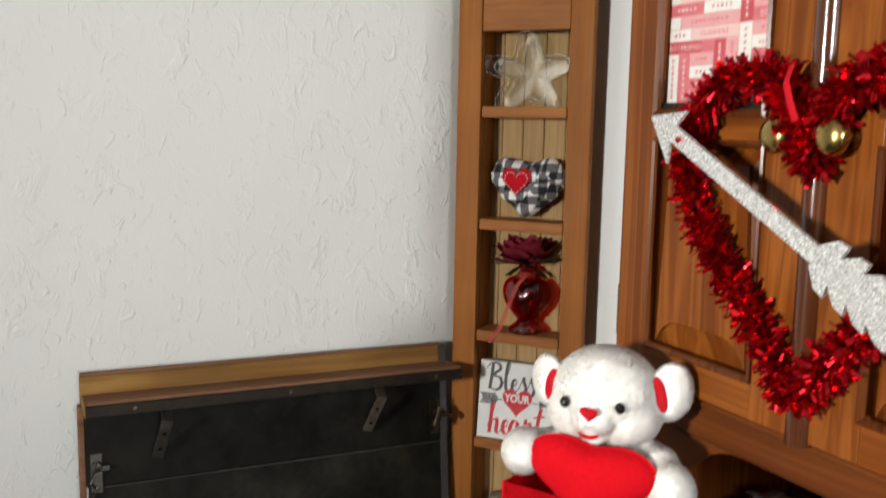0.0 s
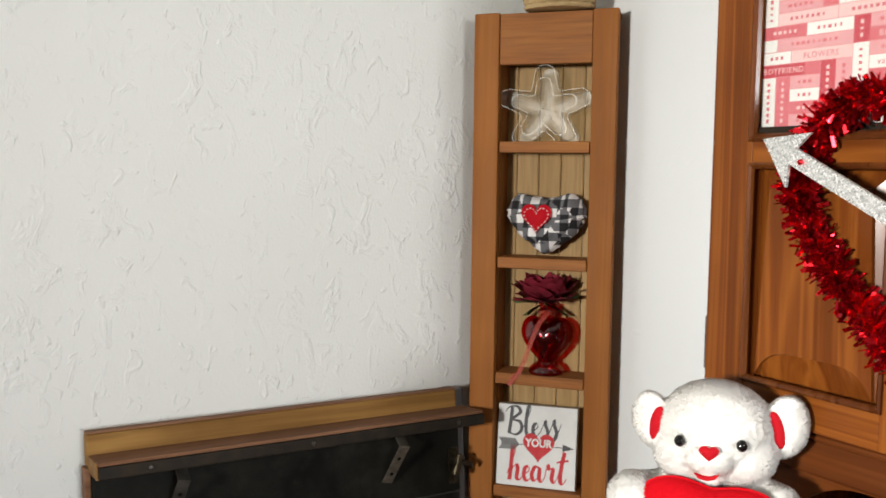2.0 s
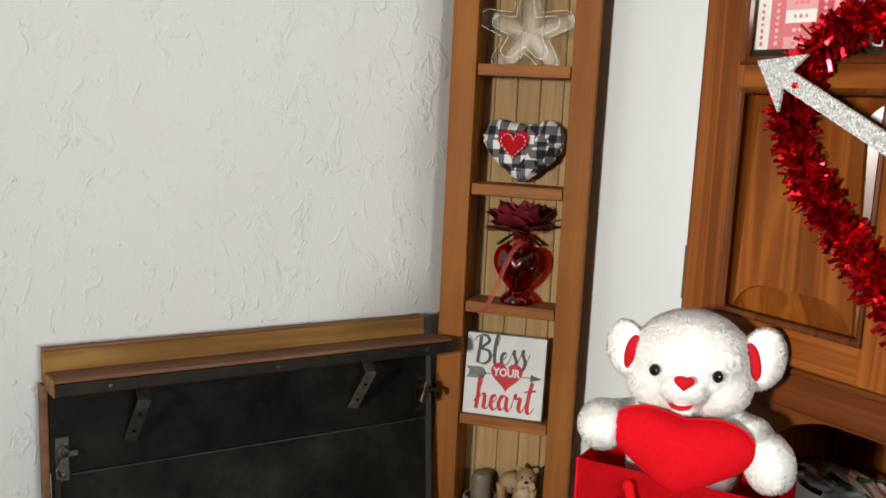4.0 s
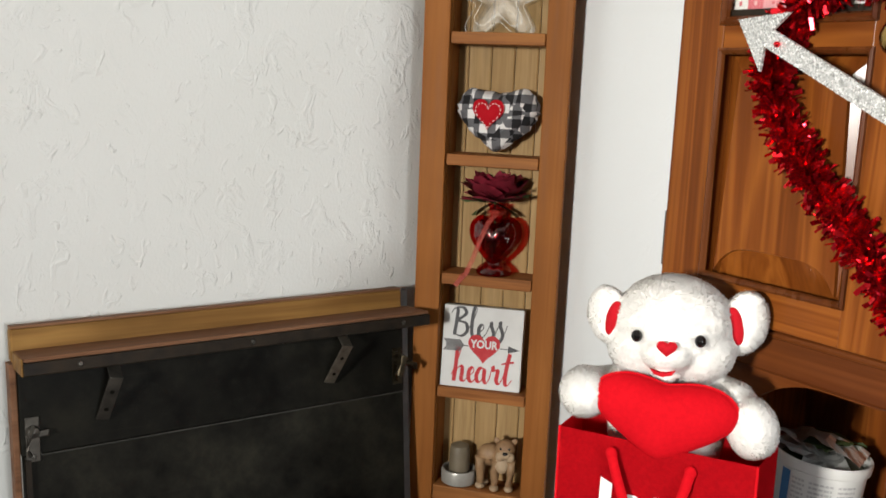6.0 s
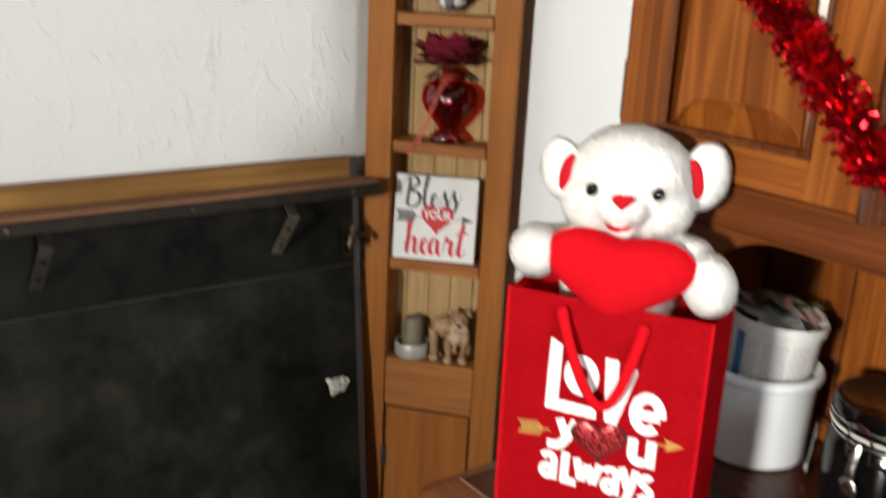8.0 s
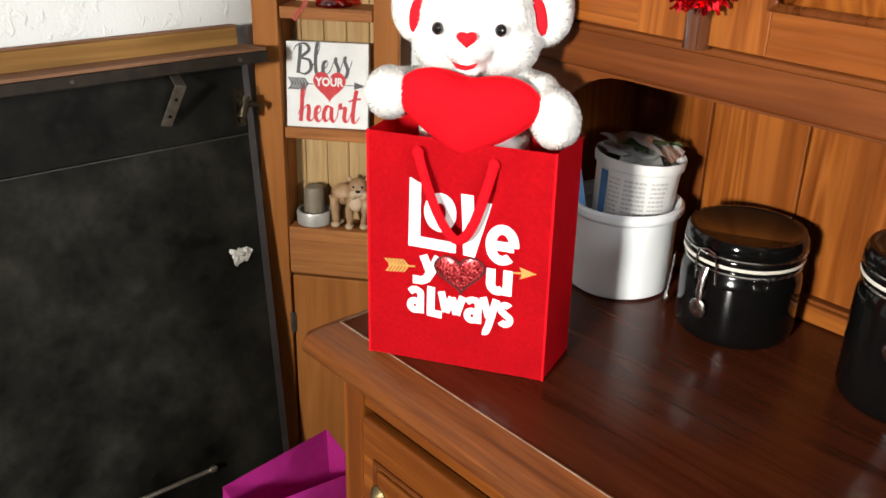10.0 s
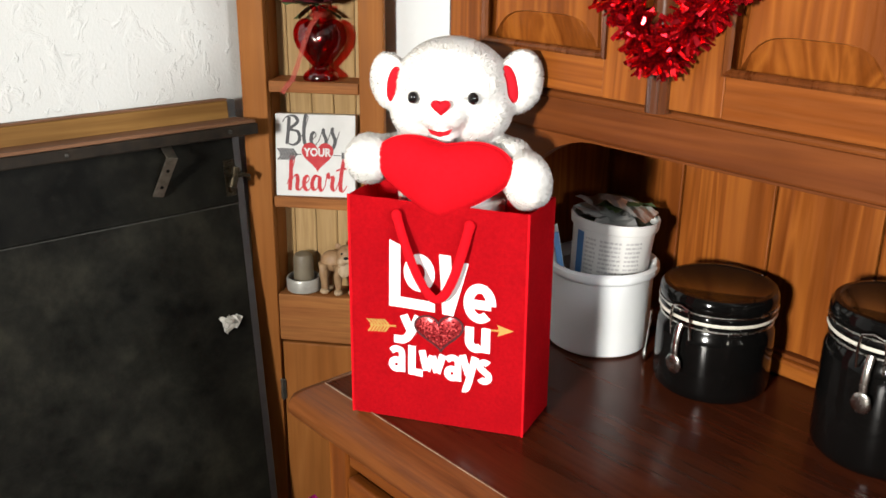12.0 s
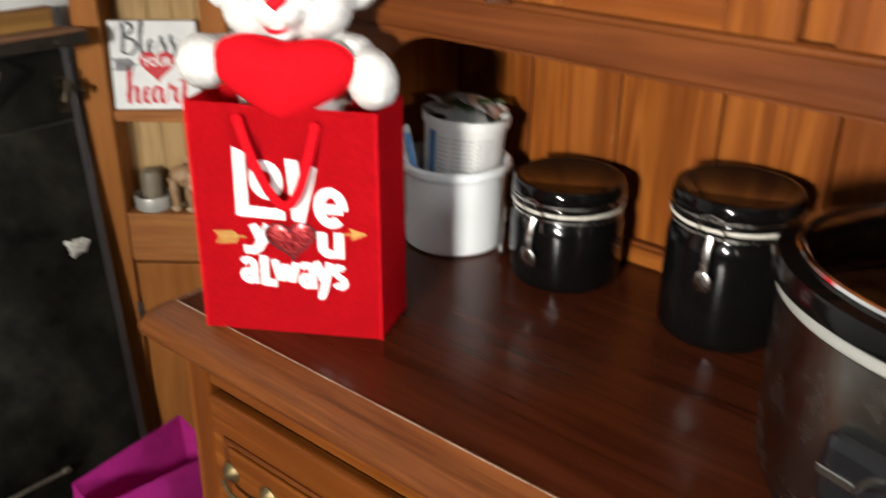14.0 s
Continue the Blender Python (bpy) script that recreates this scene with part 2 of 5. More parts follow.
def tube(points, r, seg=8, closed=False, bm=None, flat=1.0, up=(0, 0, 1)):
    """A round or flattened rod along points."""
    b = bmesh.new() if bm is None else bm
    pts = [Vector(p) for p in points]
    n = len(pts)
    rings = []
    ref = Vector(up)
    for i, p in enumerate(pts):
        t = (pts[(i + 1) % n] - pts[i - 1]) if closed else (pts[min(i + 1, n - 1)] - pts[max(i - 1, 0)])
        t.normalize()
        side = t.cross(ref)
        if side.length < 1e-4:
            side = t.cross(Vector((1, 0, 0)))
        side.normalize()
        nor = side.cross(t).normalized()
        rr = r[i] if isinstance(r, (list, tuple)) else r
        rings.append([b.verts.new(p + side * rr * math.cos(2 * math.pi * k / seg) + nor * rr * flat * math.sin(2 * math.pi * k / seg)) for k in range(seg)])
    for i in range(n if closed else n - 1):
        a, c = rings[i], rings[(i + 1) % n]
        for k in range(seg):
            b.faces.new((a[k], a[(k + 1) % seg], c[(k + 1) % seg], c[k]))
    if not closed:
        b.faces.new(rings[0])
        b.faces.new(list(reversed(rings[-1])))
    return b


def prism(outline, depth, bevel=0.0, seg=1, bm=None):
    """A flat outline in x and z, from y = 0 to y = -depth (towards the viewer)."""
    b = bmesh.new()
    f = b.faces.new([b.verts.new((x, 0, z)) for x, z in outline])
    r = bmesh.ops.extrude_face_region(b, geom=[f])
    vs = [v for v in r["geom"] if isinstance(v, bmesh.types.BMVert)]
    bmesh.ops.translate(b, verts=vs, vec=(0, -depth, 0))
    if bevel:
        front = [e for e in b.edges if all(abs(v.co.y + depth) < 1e-6 for v in e.verts)]
        bmesh.ops.bevel(b, geom=front, offset=bevel, segments=seg, profile=0.5, affect="EDGES")
    return b if bm is None else join(bm, b)


def heart(w, h, n=40):
    """A heart's outline, w wide and h high, its point at z = 0."""
    pts = []
    for i in range(n):
        a = 2 * math.pi * i / n
        x = 16 * math.sin(a) ** 3
        z = 13 * math.cos(a) - 5 * math.cos(2 * a) - 2 * math.cos(3 * a) - math.cos(4 * a)
        pts.append((x / 32 * w, (z + 17) / 29 * h))
    return pts


def ball(rx, ry, rz, m=None, u=24, v=16, bm=None, mat=0):
    b = bmesh.new()
    bmesh.ops.create_uvsphere(b, u_segments=u, v_segments=v, radius=1)
    for w in b.verts:
        w.co = Vector((w.co.x * rx, w.co.y * ry, w.co.z * rz))
    if bm is None:
        if m is not None:
            b.transform(m)
        return b
    return join(bm, b, m, mat)


def lettering(name, text, size, mat, parent, m, shear=0.0, bold=0.0, squeeze=1.0, space=1.0, depth=0.0004, align="CENTER", label=""):
    """Raised words facing -y, set at m."""
    c = bpy.data.curves.new(name, "FONT")
    c.body, c.size, c.shear, c.offset, c.extrude, c.space_character, c.align_x = text, size, shear, bold, depth, space, align
    c.resolution_u = 3
    tmp = bpy.data.objects.new("tmp", c)
    scene.collection.objects.link(tmp)
    me = bpy.data.meshes.new_from_object(tmp.evaluated_get(bpy.context.evaluated_depsgraph_get()))
    bpy.data.objects.remove(tmp)
    bpy.data.curves.remove(c)
    me.transform(m @ pose(0, 0, 0, 90) @ Matrix.Diagonal((squeeze, 1, 1, 1)))
    me.materials.clear()
    me.materials.append(mat)
    me.name = name
    ob = new(name, me)
    ob.parent = parent
    if label:
        tagged(ob, label)
    return ob

# ---- the room ----
NORTH, EAST, WEST, SOUTH, HIGH = 1.70, 1.005, -2.6, -3.0, 2.44


def wall_with_hole(name, lo, hi, axis, at, thick, hole):
    """A wall along an axis, with one opening (a0, a1, z0, z1) that goes through it."""
    a0, a1, z0, z1 = hole
    bm = bmesh.new()
    for p, q, r, s in ((lo, a0, 0, HIGH), (a1, hi, 0, HIGH), (a0, a1, 0, z0), (a0, a1, z1, HIGH)):
        if axis == "x":
            box(p, q, at, at + thick, r, s, bm=bm)
        else:
            box(at, at + thick, p, q, r, s, bm=bm)
    return tagged(finish(bm, name, FARWALL), "unseen taupe wall with an opening, darkened to cut bounce", "wall", kind="structure")


tagged(finish(box(WEST - 0.15, EAST + 0.15, SOUTH - 0.15, NORTH + 0.15, -0.1, 0), "floor", FLOOR), "brown tiled floor in shade", "floor", kind="structure")
tagged(finish(box(WEST - 0.15, EAST + 0.15, SOUTH - 0.15, NORTH + 0.15, HIGH, HIGH + 0.1), "ceiling", CEIL), "plain white painted ceiling", "ceiling", kind="structure")
tagged(finish(box(WEST - 0.15, EAST + 0.15, NORTH, NORTH + 0.15, 0, HIGH), "wall_north", WALL), "off-white wall with hand-trowelled plaster texture", "wall", kind="structure")
tagged(finish(box(EAST, EAST + 0.15, SOUTH, NORTH, 0, HIGH), "wall_east", SMOOTHWALL), "smooth cool white plaster wall behind the hutch", "wall", kind="structure")
wall_with_hole("wall_west", SOUTH, NORTH, "y", WEST - 0.15, 0.15, (-0.50, 0.02, 1.42, 2.02))
# opening is made up, behind the added south fill lamp
wall_with_hole("wall_south", WEST, EAST, "x", SOUTH - 0.15, 0.15, (-1.25, 0.35, 1.0, 2.25))

# ---- the leaning black panel ----
def black_panel():
    th = thing("leaning_panel", pose(0.42, 1.64, 1.061, -5.8, 0.4) @ pose(-0.42, -1.64, -1.056), "black painted board panel with a raw pine rail and ledge", "panel")
    part("upper_board", box(0.090, 0.752, 1.628, 1.658, 0.9055, 1.05, 0.002), BLACK, th)
    part("lower_board", box(0.094, 0.752, 1.630, 1.658, -0.004, 0.9035, 0.002), BLACK_DUSTY_LIFTED, th, "dusty scuffed lower board, haze lifted for its stronger light")
    part("seam_line", box(0.096, 0.751, 1.6268, 1.6276, 0.9036, 0.9054), SEAM, th, "pale dusty seam")
    part("edge_strip", box(0.080, 0.0895, 1.634, 1.664, 0.04, 1.044, 0.002), LEDGEWOOD, th, "raw wooden edge strip")
    part("side_strip", box(0.7545, 0.779, 1.652, 1.70, -0.002, 1.094, 0.003), GREYSIDE, th, "grey metal side strip")
    part("inner_strip", box(0.0945, 0.102, 1.624, 1.6295, 0.05, 0.9), BLACKEDGE, th)
    part("cap_rail", box(0.085, 0.757, 1.640, 1.664, 1.045, 1.0945, 0.003), CAPWOOD, th, "raw knotty pine rail")
    ledge = part("ledge", box(0.0885, 0.770, -0.072, 0.0, -0.003, 0.003, 0.0012), LEDGEWOOD, th, "worn unpainted ledge top")
    ledge.matrix_basis = pose(0, 1.640, 1.060)
    lip = part("ledge_front", box(0.0885, 0.772, -0.075, -0.003, -0.023, -0.0035, 0.002), BLACKEDGE, th, "dark worn ledge edge")
    lip.matrix_basis = pose(0, 1.640, 1.060)
    end = part("ledge_end", box(0.0860, 0.0884, -0.074, -0.001, -0.0225, 0.0025, 0.0008), CAPWOOD, th, "raw sawn ledge end")
    end.matrix_basis = pose(0, 1.640, 1.060)
    part("cap_top_edge", box(0.0855, 0.7565, 1.6405, 1.6635, 1.0948, 1.0985, 0.001), LEDGEWOOD, th, "darker weathered top edge")
    for x in (0.165, 0.43, 0.715):
        s = part("screw_head", lathe([(0, 0.002), (0.003, 0.0018), (0.0042, 0), (0.0042, -0.002)], 12), DARKSTEEL, th, smooth=True)
        s.matrix_basis = pose(x, 1.5645, 1.0470, 90)
    for x, lean in ((0.205, 10), (0.593, 12)):
        bm = box(-0.010, 0.010, -0.0015, 0.0015, 0.0, 0.085, 0.001)
        join(bm, lathe([(0, 0), (0.0035, 0), (0.0035, 0.0006), (0, 0.0006)], 10), pose(0, -0.0016, 0.022, 90), 1)
        join(bm, lathe([(0, 0), (0.0035, 0), (0.0035, 0.0006), (0, 0.0006)], 10), pose(0, -0.0016, 0.058, 90), 1)
        join(bm, box(-0.010, 0.010, -0.0015, 0.05, 0.083, 0.086, 0.001))
        br = part("bracket", bm, [DARKSTEEL if x < 0.4 else STEEL, BLACK], th, "perforated steel bracket")
        br.matrix_basis = pose(x, 1.622, 0.945, 32, lean, 0)
    for x, z, mat in ((0.737, 0.955, DARKBRASS), (0.106, 0.930, DARKSTEEL)):
        bm = box(-0.010, 0.010, -0.003, 0.0, -0.034, 0.034, 0.0015)
        join(bm, lathe([(0, 0.012), (0.008, 0.010), (0.010, 0.004), (0.010, 0)], 16), pose(0, -0.003, 0.012, 90))
        join(bm, box(-0.004, 0.022, -0.011, -0.005, 0.004, 0.014, 0.002))
        join(bm, tube([(-0.004, -0.004, -0.024), (-0.010, -0.014, -0.012), (-0.006, -0.018, 0.008), (0.0, -0.010, 0.022)], 0.0028, 8))
        join(bm, lathe([(0, 0.003), (0.004, 0.002), (0.004, 0)], 10), pose(0, -0.003, -0.026, 90))
        if x > 0.5:
            join(bm, lathe([(0, -0.020), (0.0075, -0.019), (0.0085, 0.0), (0.0075, 0.019), (0, 0.020)], 14), pose(0.004, -0.012, 0.002, 0, 18))
            join(bm, tube([(0.004, -0.014, 0.004), (0.018, -0.020, 0.006), (0.030, -0.017, 0.001), (0.033, -0.012, -0.007)], [0.004, 0.0045, 0.005, 0.004], 10))
            join(bm, tube([(-0.006, -0.006, 0.030), (0.000, -0.014, 0.034), (0.006, -0.010, 0.026)], 0.0026, 8))
        la = part("latch", bm, mat, th, "old metal toggle latch")
        la.matrix_basis = pose(x, 1.628, z)
    rod = part("stay_rod", tube([(0.34, 1.622, 0.270), (0.46, 1.620, 0.270), (0.575, 1.619, 0.270), (0.585, 1.615, 0.272)], 0.0045, 8), STEEL, th, "thin bare steel stay rod", True)
    part("rod_end", ball(0.010, 0.006, 0.007, pose(0.588, 1.616, 0.272)), STEEL, rod, smooth=True)
    return th


def torn_paper():
    random.seed(5)
    bm = bmesh.new()
    for k in range(7):
        b = box(-0.012, 0.012, -0.002, 0.002, -0.006, 0.006, 0.001)
        for v in b.verts:
            v.co += Vector((random.uniform(-0.003, 0.003), random.uniform(-0.003, 0.003), random.uniform(-0.003, 0.003)))
        join(bm, b, pose(random.uniform(-0.012, 0.012), random.uniform(-0.004, 0.0), random.uniform(-0.006, 0.006), random.uniform(-30, 30), random.uniform(-40, 40), random.uniform(-50, 50)))
    ob = finish(bm, "torn_paper", PAPER)
    ob.location = (0.704, 1.588, 0.686)
    return tagged(ob, "scrap of torn white paper stuck on the black panel", "paper")


SEAM = mottled("dusty_seam", (0.05, 0.048, 0.04), (0.015, 0.015, 0.012), 18, 0.8)
PAPER = mottled("white_paper", (0.72, 0.71, 0.66), (0.5, 0.49, 0.44), 90, 0.8)
black_panel()
torn_paper()


# ---- the corner shelf ----
SHELF_AT = pose(0.872, 1.534, 0, 0, 0, -50.3)
SHELF_TOPS = (1.572, 1.355, 1.133, 0.912)


def corner_shelf():
    th = thing("corner_shelf", SHELF_AT, "tall narrow orange-stained pine corner shelf with beadboard back", "shelf")
    for a, b in ((-0.137, -0.0885), (0.0855, 0.131)):
        part("stile", box(a, b, 0, 0.02, 0.0, 1.808, 0.0022), SHELF_Z, th)
    part("header", box(-0.087, 0.085, 0.001, 0.019, 1.713, 1.806, 0.0015), SHELF_X, th)
    part("top_board", box(-0.125, 0.125, 0.012, 0.075, 1.797, 1.807), SHELF_X, th)
    for a, b in ((-0.0975, -0.0875), (0.0855, 0.0945)):
        part("side_board", box(a, b, 0.0205, 0.078, 0.02, 1.796), SHELF_Z, th)
    for z in SHELF_TOPS:
        part("shelf_board", box(-0.086, 0.084, 0.002, 0.070, z - 0.021, z, 0.002), SHELF_X, th)
    part("shelf_board", box(-0.086, 0.084, 0.021, 0.070, 0.690, 0.710, 0.0015), SHELF_X, th)
    part("lower_rail", box(-0.087, 0.085, 0.001, 0.019, 0.612, 0.711, 0.002), SHELF_X, th)
    door = part("cupboard_door", box(-0.084, 0.082, 0.003, 0.019, 0.10, 0.606, 0.003), SHELF_Z, th, "plain pine cupboard door")
    for z in (0.50, 0.18):
        hb = box(-0.006, 0.006, -0.003, 0.0, -0.022, 0.022, 0.001)
        join(hb, lathe([(0, -0.024), (0.003, -0.024), (0.003, 0.024), (0, 0.024)], 10), pose(0, -0.003, 0))
        h = part("hinge", hb, DARKSTEEL, door, "dark iron hinge")
        h.matrix_basis = pose(-0.086, 0.002, z)
    part("plinth", box(-0.087, 0.085, 0.001, 0.019, 0.0, 0.097, 0.002), SHELF_X, th)
    # beadboard strips, each with a rounded bead along one edge
    bm = box(-0.0212, 0.0212, 0.0, 0.006, 0.05, 1.79, 0.0008)
    join(bm, tube([(0.0185, 0.0006, 0.05), (0.0185, 0.0006, 1.79)], 0.0016, 8))
    strip = part("beadboard_strip", bm, BEAD, th)
    strip.matrix_basis = pose(-0.0465, 0.0705, 0)
    for k in range(1, 5):
        s = new("beadboard_strip", strip.data)
        s.parent = th
        s.matrix_basis = pose(-0.0465 + 0.0435 * (k if k < 4 else -1), 0.0705, 0)
    return th


corner_shelf()


# ---- the hutch ----
DOOR_X = 0.665


def frame_moulding(y0, y1, z0, z1, w=0.010, t=0.006):
    """A mitred bead round an opening in the plane x = 0, raised by t."""
    bm = bmesh.new()
    prof = [(0.0, 0.0), (0.0, -t * 0.7), (w * 0.35, -t), (w * 0.75, -t * 0.55), (w, 0.0)]
    ring = []
    for cy, cz, sy, sz in ((y0, z0, 1, 1), (y1, z0, -1, 1), (y1, z1, -1, -1), (y0, z1, 1, -1)):
        ring.append([bm.verts.new((x, cy + sy * d, cz + sz * d)) for d, x in prof])
    for k in range(4):
        a, b = ring[k], ring[(k + 1) % 4]
        for i in range(len(prof) - 1):
            bm.faces.new((a[i], a[i + 1], b[i + 1], b[i]))
    return bm


def raised_panel(y0, y1, z0, z1):
    """A panel with sloped borders; the lower border is a wide dome, the raised field is cut out round it. Its plane is x = 0."""
    n = 20
    outer, inner = [], []
    m = 0.022
    for k in range(n):
        s = k / (n - 1)
        outer.append((y0 + (y1 - y0) * s, z0))
        dome = 0.029 * (1 - abs(2 * s - 1) ** 5)
        inner.append((y0 + m * 0.5 + (y1 - y0 - m) * s, z0 + 0.005 + dome))
    for k in range(n):
        s = 1 - k / (n - 1)
        outer.append((y0 + (y1 - y0) * s, z1))
        inner.append((y0 + m + (y1 - y0 - 2 * m) * s, z1 - m))
    bm = bmesh.new()
    a = [bm.verts.new((0.0085, y, z)) for y, z in outer]
    b = [bm.verts.new((-0.0020, y, z)) for y, z in inner]
    mid = ((y0 + y1) / 2, (z0 + z1) / 2)
    c = [bm.verts.new((-0.0062, y + 0.012 * (mid[0] - y), z + 0.012 * (mid[1] - z))) for y, z in inner]
    for r, s in ((a, b), (b, c)):
        for k in range(len(r)):
            j = (k + 1) % len(r)
            bm.faces.new((r[k], r[j], s[j], s[k]))
    bm.faces.new(c)
    return bm


def hutch_door(parent, y0, y1, pattern):
    """A frame door: raised panel below, framed patterned paper above. y0 < y1."""
    st, zb, zt = 0.058, 1.247, 2.05
    m1, m2 = 1.527, 1.556
    d = new("door")
    d.parent = parent
    d.matrix_basis = pose(DOOR_X, 0, 0)
    part("stile", box(0, 0.02, y1 - st, y1, zb, zt, 0.0010), HUTCH_Z, d)
    part("stile", box(0, 0.02, y0, y0 + st, zb, zt, 0.0010), HUTCH_Z, d)
    for za, zc in ((zb, 1.288), (m1, m2), (1.98, zt)):
        part("rail", box(0.0006, 0.0195, y0 + st + 0.0002, y1 - st - 0.0002, za, zc, 0.0005), HUTCH_Y, d)
    a, b = y0 + st, y1 - st
    p = part("raised_panel", raised_panel(a, b, 1.288, m1), HUTCH_Z, d)
    p.location = (0.010, 0, 0)
    part("moulding", frame_moulding(a - 0.003, b + 0.003, 1.285, m1 + 0.003, 0.007, 0.005), MOULD, d, "dark glossy moulding")
    part("moulding", frame_moulding(a - 0.003, b + 0.003, m2 - 0.003, 1.983, 0.009, 0.007), MOULD, d, "dark glossy moulding")
    sh = part("paper_insert", box(0.0115, 0.0135, a, b, m2, 1.98), PINKPAPER, d, "pink and red patterned paper")
    pane = part("pane", box(0.0095, 0.0105, a, b, m2, 1.98), THINGLASS, d, "clear glass pane")
    part("dark_strip", box(0.004, 0.0090, a, b, m2 + 0.0005, m2 + 0.013, 0.001), BLACKEDGE, d, "dark strip along the glass")
    pattern(sh, a, b, m2 + 0.012, 1.978)
    return d


def paper_pattern(seed, laid=()):
    def go(parent, a, b, z0, z1):
        random.seed(seed)
        cols = [P_RED, P_ROSE, P_PINK, P_WHITE, P_BLUSH]
        gy, gz = 0.0185, 0.0136
        ny, nz = int((b - a) / gy), int((z1 - z0) / gz)
        used = set()
        blocks = []
        texts = {}
        for i, j, w, h, c, text in laid:
            used |= {(i + k, j + q) for k in range(w) for q in range(h)}
            blocks.append((i, j, w, h, c))
            texts[(i, j)] = text
        for i in range(ny):
            for j in range(nz):
                if (i, j) in used:
                    continue
                tall = random.random() < 0.30
                w, h = (1, random.randint(3, 5)) if tall else (random.randint(3, 5), 1)
                while w > 1 and any((i + k, j) in used or i + k >= ny for k in range(w)):
                    w -= 1
                while h > 1 and (j + h > nz or any((i, j + k) in used for k in range(h))):
                    h -= 1
                for k in range(w):
                    for q in range(h):
                        used.add((i + k, j + q))
                blocks.append((i, j, w, h, random.choice(cols)))
        x = 0.0112
        for i, j, w, h, c in blocks:
            ob = part("printed_block", box(x, x + 0.0002, b - gy * (i + w) + 0.0004, b - gy * i - 0.0004, z0 + gz * j + 0.0004, z0 + gz * (j + h) - 0.0004), c, parent)
            ink = P_BLUSH if c in (P_RED, P_ROSE) else P_ROSE
            yc, zc = b - gy * (i + w / 2), z0 + gz * (j + h / 2)
            if texts.get((i, j)):
                lettering("word", texts[(i, j)], 0.0088, ink, ob, pose(x - 0.0002, yc, zc - 0.0030) @ pose(0, 0, 0, 0, 0, -90), depth=0.0001, space=1.15)
            elif max(w, h) > 1:
                n = max(w, h) * 2 - 1
                bm = bmesh.new()
                for k in range(n):
                    o = (k - (n - 1) / 2) * 0.0066
                    ln = random.uniform(0.0010, 0.0022)
                    if w >= h:
                        box(x - 0.0002, x - 0.00005, yc - o - ln, yc - o + ln, zc - 0.0017, zc + 0.0017, bm=bm)
                    else:
                        box(x - 0.0002, x - 0.00005, yc - 0.0017, yc + 0.0017, zc + o - ln, zc + o + ln, bm=bm)
                part("printed_bars", bm, ink, ob)
    return go


# print colours are paled to include the washed-out reflection of the glass
P_RED = mottled("print_red", (0.55, 0.065, 0.09), (0.50, 0.055, 0.08), 30, 0.6, relief=0)
P_ROSE = mottled("print_rose", (0.66, 0.16, 0.19), (0.61, 0.13, 0.16), 30, 0.6, relief=0)
P_PINK = mottled("print_pink", (0.74, 0.36, 0.38), (0.70, 0.32, 0.35), 30, 0.6, relief=0)
P_BLUSH = mottled("print_blush", (0.79, 0.54, 0.54), (0.76, 0.50, 0.50), 30, 0.6, relief=0)
P_WHITE = mottled("print_white", (0.80, 0.78, 0.77), (0.76, 0.74, 0.73), 30, 0.6, relief=0)
# columns from the hinge side, rows from below, width, height, colour, words
PRINTED = (
    (0, 0, 1, 4, P_WHITE, ""), (1, 0, 1, 4, P_ROSE, ""), (2, 0, 2, 1, P_PINK, ""), (2, 1, 2, 1, P_ROSE, ""), (2, 2, 2, 1, P_WHITE, ""),
    (2, 3, 2, 1, P_PINK, ""), (4, 0, 1, 5, P_RED, ""), (5, 0, 1, 5, P_PINK, ""), (6, 3, 1, 3, P_WHITE, ""), (0, 4, 3, 1, P_RED, "BOYFRIEND"),
    (0, 5, 2, 1, P_WHITE, ""), (2, 5, 4, 1, P_BLUSH, "FLOWERS"), (1, 6, 5, 1, P_PINK, ""), (3, 7, 3, 1, P_WHITE, ""), (7, 6, 3, 1, P_ROSE, "BE MINE"),
    (7, 5, 3, 1, P_PINK, ""), (7, 4, 3, 1, P_WHITE, "valentine"), (7, 2, 3, 2, P_ROSE, ""),
)
PINKPAPER = mottled("pink_paper", (0.70, 0.28, 0.30), (0.66, 0.25, 0.27), 30, 0.65, relief=0)


def thin_glass(name, tint, gloss_rough=0.05, ior=1.5, rim=0.55):
    m = bpy.data.materials.new(name)
    m.use_nodes = True
    nt = m.node_tree
    nt.nodes.remove(nt.nodes["Principled BSDF"])
    tr = nt.nodes.new("ShaderNodeBsdfTransparent")
    tr.inputs["Color"].default_value = (*tint, 1)
    gl = nt.nodes.new("ShaderNodeBsdfGlossy")
    gl.inputs["Roughness"].default_value = gloss_rough
    lw = nt.nodes.new("ShaderNodeLayerWeight")
    pw = nt.nodes.new("ShaderNodeMath")
    pw.operation = "POWER"
    pw.inputs[1].default_value = 4.0
    nt.links.new(lw.outputs["Facing"], pw.inputs[0])
    fr = nt.nodes.new("ShaderNodeMath")
    fr.operation = "MULTIPLY_ADD"
    f0 = ((ior - 1) / (ior + 1)) ** 2
    fr.inputs[1].default_value, fr.inputs[2].default_value = rim - f0, f0
    nt.links.new(pw.outputs[0], fr.inputs[0])
    mx = nt.nodes.new("ShaderNodeMixShader")
    nt.links.new(fr.outputs[0], mx.inputs[0])
    nt.links.new(tr.outputs[0], mx.inputs[1])
    nt.links.new(gl.outputs[0], mx.inputs[2])
    nt.links.new(mx.outputs[0], nt.nodes["Material Output"].inputs["Surface"])
    return m


THINGLASS = thin_glass("clear_glass", (0.97, 0.98, 0.97))


